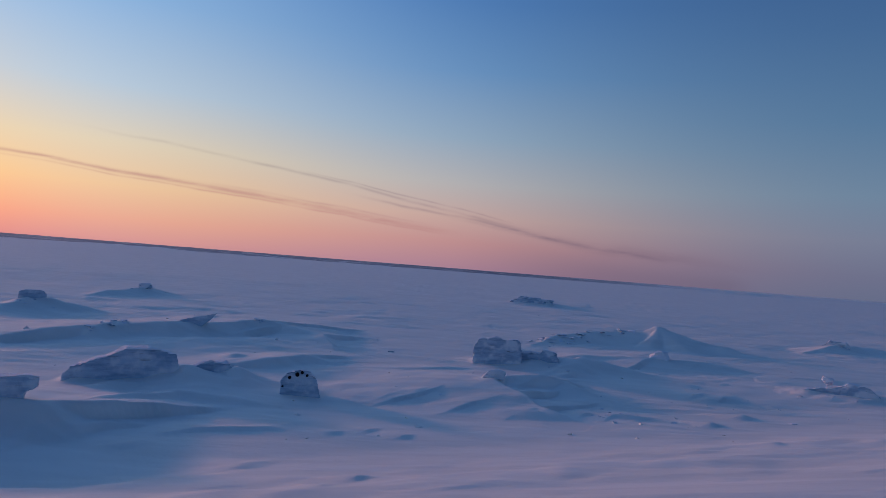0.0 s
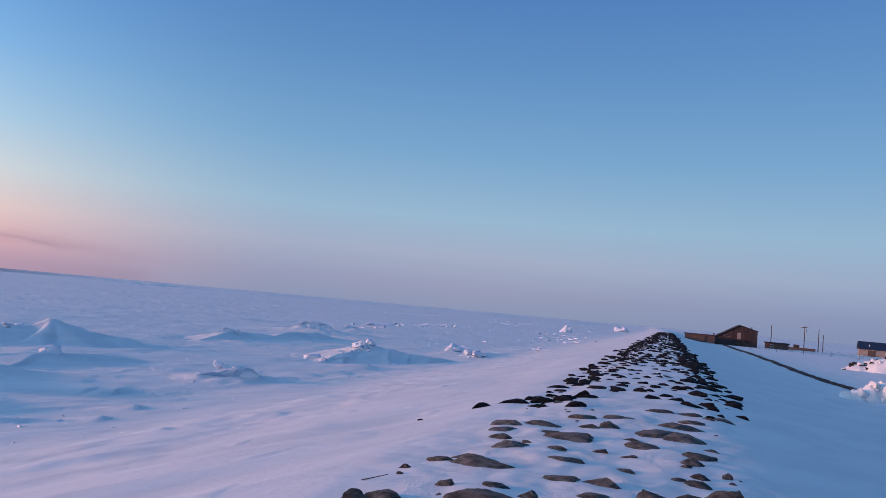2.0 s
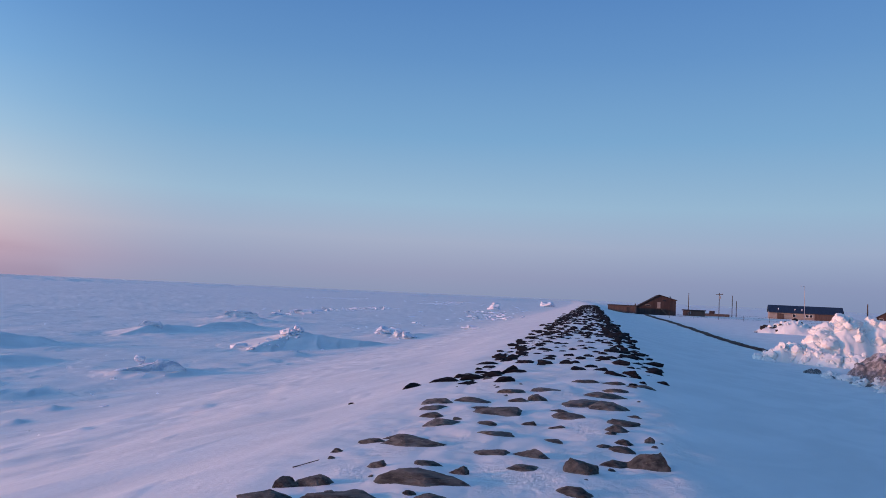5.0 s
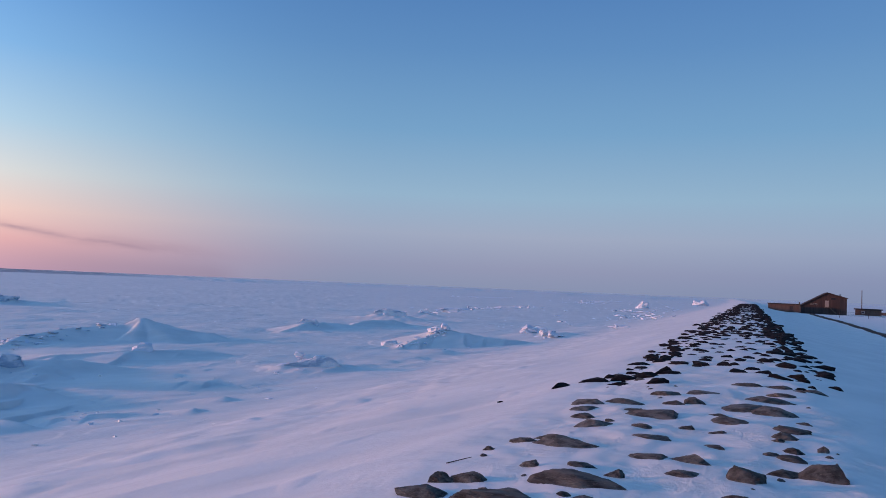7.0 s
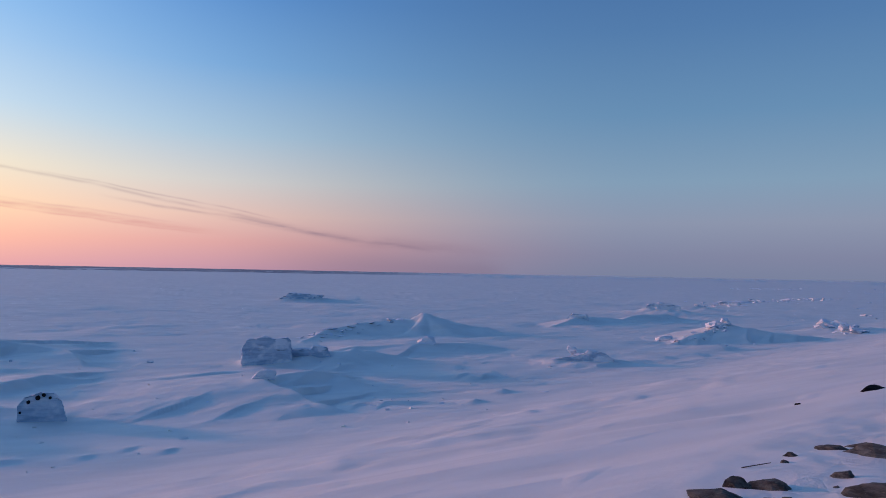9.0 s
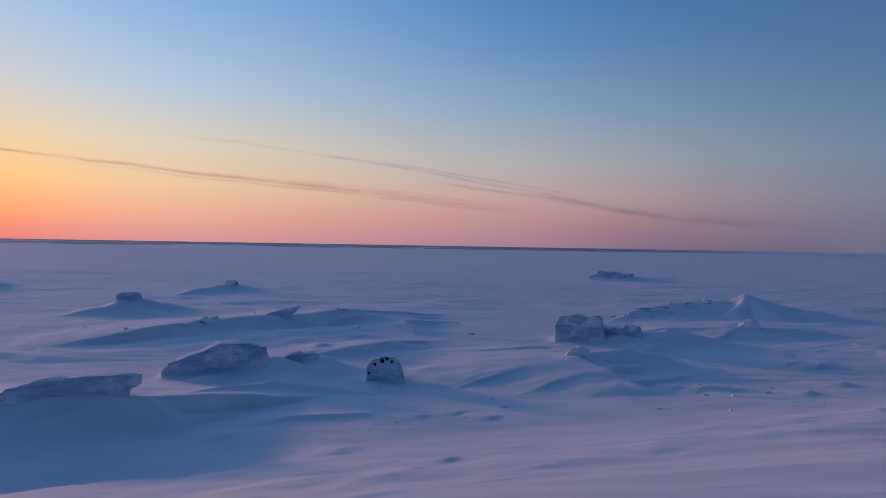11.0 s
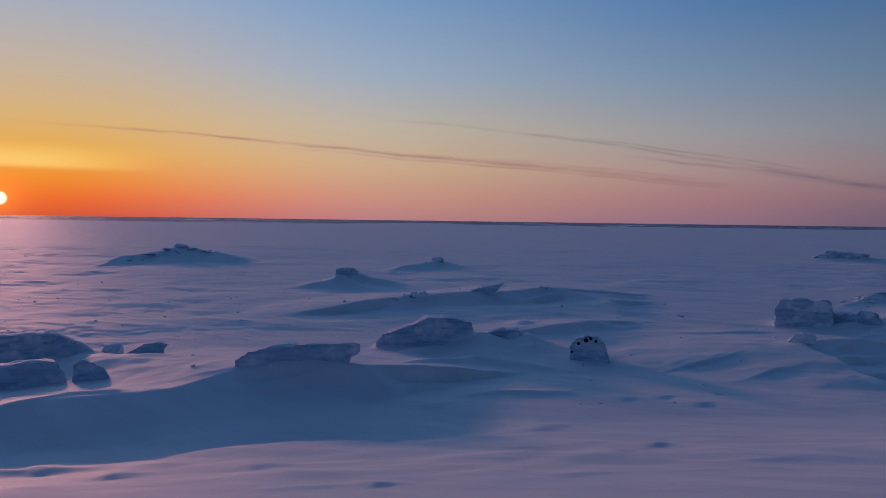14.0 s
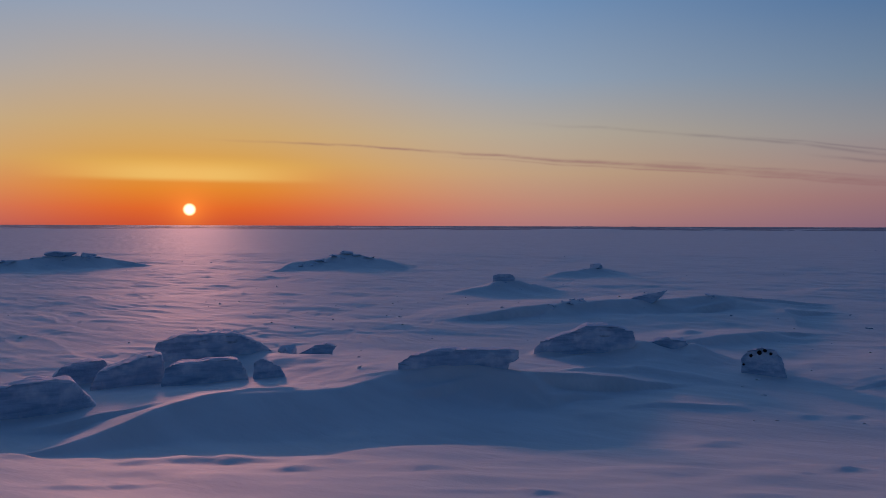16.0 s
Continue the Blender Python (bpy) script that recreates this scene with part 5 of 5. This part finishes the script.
def gabled(root, wide, deep, eave, ridge, wall, roof, along=True):
    """Walls and two roof slopes; along: the ridge runs across the view."""
    if along:
        shape = [(0, 0), (deep, 0), (deep, eave), (deep / 2, ridge), (0, eave)]
        bm = prism(shape, -wide / 2, wide / 2)
        for v in bm.verts:
            v.co = Vector((v.co.y, v.co.x, v.co.z))
        bmesh.ops.recalc_face_normals(bm, faces=bm.faces)
        part("wall", bm, wall, root)
        for s in (0, 1):
            e = deep if s else 0
            o = 0.45 if s else -0.45
            drop = 0.45 * (ridge - eave) / (deep / 2)
            bm = prism([(e + o, eave - drop + 0.05), (deep / 2, ridge + 0.05), (deep / 2, ridge + 0.22), (e + o, eave - drop + 0.22)], -wide / 2 - 0.4, wide / 2 + 0.4)
            for v in bm.verts:
                v.co = Vector((v.co.y, v.co.x, v.co.z))
            bmesh.ops.recalc_face_normals(bm, faces=bm.faces)
            part("roof", bm, roof, root)
    else:
        part("wall", prism([(-wide / 2, 0), (wide / 2, 0), (wide / 2, eave), (0, ridge), (-wide / 2, eave)], 0, deep), wall, root)
        for s in (-1, 1):
            drop = 0.4 * (ridge - eave) / (wide / 2)
            part("roof", prism([(s * (wide / 2 + 0.4), eave - drop + 0.05), (0, ridge + 0.05), (0, ridge + 0.22), (s * (wide / 2 + 0.4), eave - drop + 0.22)], -0.4, deep + 0.4), roof, root)


def old_shed():
    r = site(26.0, 251.0, 4, "shed", "old weathered red-brown wooden shed with a long lean-to roof", "shed")
    part("wall", prism([(-6.2, 0), (6.2, 0), (6.2, 5.1), (1.0, 6.55), (-6.2, 2.4)], 0, 10), PLANK, r)
    part("roof", prism([(-6.6, 2.22), (1.0, 6.6), (1.0, 6.8), (-6.6, 2.42)], -0.4, 10.4), PLANK_DARK, r)
    part("roof", prism([(6.6, 5.04), (1.0, 6.6), (1.0, 6.8), (6.6, 5.24)], -0.4, 10.4), PLANK_DARK, r)
    part("cladding", box(-6.2, 3.2, -0.12, -0.02, 0, 2.1), PLANK_DARK, r, "dark lower wall boards")
    # darker strip at the right end: the side wall's shade put into colour
    part("corner_board", box(4.4, 6.25, -0.1, -0.02, 0, 5.0), PLANK_DARK, r)
    door(r, 0.9, -0.03, 1.0, 2.0, TAN, 2.3)
    part("stair", prism([(1.4, 2.3), (1.7, 2.3), (4.2, 0.0), (3.6, 0.0)], -1.0, -0.15), WOOD, r)
    part("landing", box(0.2, 1.8, -1.0, -0.15, 2.15, 2.3), WOOD, r)
    window(r, -2.6, -0.05, 3.1, 1.6, 0.35, TAN)
    window(r, 2.6, -0.05, 4.9, 1.2, 0.5, PLANK)
    part("chimney", box(4.6, 5.0, 4, 4.4, 5.3, 6.4), METAL, r)
    a = site(14.6, 243.0, 2, "annex", "low flat-roofed weathered wooden shed at the bank's end", "shed")
    part("wall", box(-4.2, 4.2, 0, 5, 0, 2.3), RUST, a)
    part("roof", box(-4.5, 4.5, -0.3, 5.3, 2.3, 2.5), PLANK_DARK, a)
    part("post", box(4.0, 4.35, -0.25, 0.0, 0, 3.1), WOOD, a)
    door(a, 2.0, -0.03, 0.9, 1.9, PLANK_DARK)


def far_buildings():
    b = site(40.5, 268.0, 0, "cabin", "low brown flat-roofed cabin by the fence", "cabin")
    part("wall", box(-3.6, 3.6, 0, 5, 0, 1.9), RUST, b)
    part("roof", box(-4.0, 4.0, -0.4, 5.4, 1.9, 2.25), PLANK_DARK, b)
    window(b, -1.5, 0, 1.1, 0.8, 0.6)
    b = site(50.0, 285.0, 0, "sled_stack", "dark stacked timber and sleds behind the fence", "timber stack")
    part("timber", box(-5.5, 5.5, 0, 2, 0, 1.0, 0.1), WOOD, b)
    part("crate", box(-1.5, 0.4, 0.1, 1.6, 1.0, 2.0, 0.08), PLANK_DARK, b)
    b = site(87.0, 304.0, 6, "long_house", "long tan building with a dark blue metal roof", "building")
    gabled(b, 25.5, 9.0, 2.7, 5.2, TAN, ROOF)
    part("end_cladding", box(3.0, 12.8, -0.12, -0.02, 0, 2.65), RUST, b, "rust-brown wall cladding")
    door(b, -8.8, -0.03, 2.4, 2.2, RUST)
    for x in (-4.0, 0.5, 1.8):
        window(b, x, 0, 1.6, 0.9, 0.9)
    for x in (-9.5, -3.6, -1.2):
        part("roof_vent", box(x - 0.18, x + 0.18, 1.4, 1.75, 3.4, 4.3), WHITE, b)
    b = site(116.8, 306.8, -8, "hut", "small brown hut with a gabled roof", "hut")
    gabled(b, 7.2, 8.0, 2.3, 4.5, PLANK, PLANK_DARK, False)
    window(b, -2.0, 0, 1.5, 1.1, 0.9)
    door(b, 1.5, -0.03, 1.0, 2.0, PLANK)
    part("flue", rod((1.0, 4, 4.0), (1.0, 4, 5.8), 0.1), METAL, b)
    b = site(130.8, 272.3, 0, "long_house", "long pale-walled building with a dark blue roof", "building")
    gabled(b, 23.0, 10.0, 3.2, 6.6, WHITE, ROOF)
    door(b, -3.0, -0.03, 1.1, 2.1, RUST)
    part("flue", rod((1.2, 5, 6.0), (1.2, 5, 7.6), 0.08), METAL, b)
    part("wall_lamp", box(-11.8, -11.5, -0.3, 0.0, 3.2, 3.9), WHITE, b)
    b = site(81.6, 160.8, 2, "low_house", "low rust-brown house with a hipped roof", "house")
    gabled(b, 7.2, 7.0, 1.7, 3.3, RUST, RUST)
    b = site(66.2, 122.5, 3, "storage_shed", "tan box-shaped storage shed on skids", "shed")
    part("wall", box(-2.4, 2.4, 0, 3.4, 0.2, 1.9), TAN, b)
    part("roof", box(-2.5, 2.6, -0.12, 3.6, 1.9, 2.05), RUST, b)
    part("end_wall", box(2.42, 3.3, -0.05, 3.2, 0.2, 1.88), RUST, b)
    for x in (-2.0, 2.0):
        part("skid", box(x - 0.12, x + 0.12, 0, 3.4, 0, 0.2), WOOD, b)
    b = site(120.0, 210.0, 0, "hall", "tall ochre-yellow flat-roofed hall", "building")
    part("wall", box(-8, 12, 0, 14, 0, 7.1), OCHRE, b)
    part("roof", box(-8.3, 12.3, -0.3, 14.3, 7.1, 7.4), PLANK_DARK, b)
    part("wall_lamp", box(-7.9, -7.6, -0.2, 0.0, 2.8, 4.0), WHITE, b)
    b = site(111.0, 187.0, -6, "gabled_house", "olive house with a dark blue gabled roof", "house")
    gabled(b, 12.0, 10.0, 3.0, 5.8, OCHRE, ROOF)
    window(b, -3.5, 0, 1.8, 1.0, 1.0)


def pole(x, y, high, label, cross=False, lamp=False, material=WOOD, radius=0.16):
    r = site(x, y, 0, "street_lamp" if lamp else "utility_pole", label, "lamp post" if lamp else "pole", 0.0)
    part("shaft", rod((0, 0, -0.2), (0, 0, high), radius, radius * 0.7), material, r)
    if cross:
        part("crossarm", box(-1.3, 1.3, -0.1, 0.1, high - 0.7, high - 0.45), WOOD, r)
        for k in (-1.1, 0.0, 1.1):
            part("insulator", rod((k, 0, high - 0.45), (k, 0, high - 0.15), 0.09, 0.06, 6), WHITE, r)
        part("transformer", rod((0.35, -0.3, high - 2.2), (0.35, -0.3, high - 1.3), 0.28), METAL, r)
    if lamp:
        part("arm", rod((0, 0, high), (-1.0, -0.4, high + 0.15), 0.06, 0.05, 6), METAL, r)
        part("lamp_head", box(-1.5, -0.8, -0.6, -0.25, high + 0.06, high + 0.24, 0.05), METAL, r)


def fence():
    r = tagged(new("fence"), "wire fence with thin posts across the snow", "fence")
    posts = [(25 + 6.2 * k, 207 - 0.5 * k) for k in range(10)]
    for x, y in posts:
        z = height(x, y)
        part("post", rod((x, y, z - 0.2), (x, y, z + 1.5), 0.055, 0.05, 6), WOOD, r)
    for (x0, y0), (x1, y1) in zip(posts, posts[1:]):
        for h in (0.5, 1.0, 1.4):
            part("wire", rod((x0, y0, height(x0, y0) + h), (x1, y1, height(x1, y1) + h), 0.014, 0.014, 4), WOOD, r)


def truck(x, y, turn, label):
    r = site(x, y, turn, "pickup_truck", label, "truck", 0.0)
    part("body", prism([(-2.6, 0.5), (2.5, 0.5), (2.6, 1.0), (1.2, 1.1), (-2.6, 1.1)], -0.9, 0.9), BLACK, r)
    cab = part("cab", prism([(-0.9, 1.1), (1.2, 1.1), (0.6, 1.75), (-0.7, 1.75)], -0.8, 0.8), BLACK, r)
    part("pane", prism([(-0.6, 1.2), (0.8, 1.2), (0.45, 1.65), (-0.5, 1.65)], -0.83, -0.8), GLASS, cab)
    for wx in (-1.7, 1.6):
        for wy in (-0.85, 0.85):
            t = part("wheel", rod((wx, wy - 0.12, 0.4), (wx, wy + 0.12, 0.4), 0.4, 0.4, 14), BLACK, r)
            part("rim", rod((wx, wy - 0.14, 0.4), (wx, wy + 0.14, 0.4), 0.2, 0.2, 10), METAL, t)


old_shed()
far_buildings()
pole(42.0, 291.0, 8.3, "tall thin weathered wooden pole near the old shed")
pole(53.5, 294.0, 8.9, "wooden utility pole with a crossarm", cross=True)
pole(57.0, 288.0, 7.9, "plain wooden utility pole")
pole(60.5, 298.0, 6.2, "short plain wooden pole")
pole(84.5, 297.0, 12.6, "tall thin street lamp before the long house", lamp=True, material=METAL, radius=0.12)
pole(112.0, 313.0, 7.2, "thick dark wooden pole behind the snow heap", radius=0.3)
fence()
truck(112.0, 275.0, 10, "dark pickup truck parked by the hut")
truck(80.0, 140.0, -15, "dark pickup truck parked beside the storage shed")
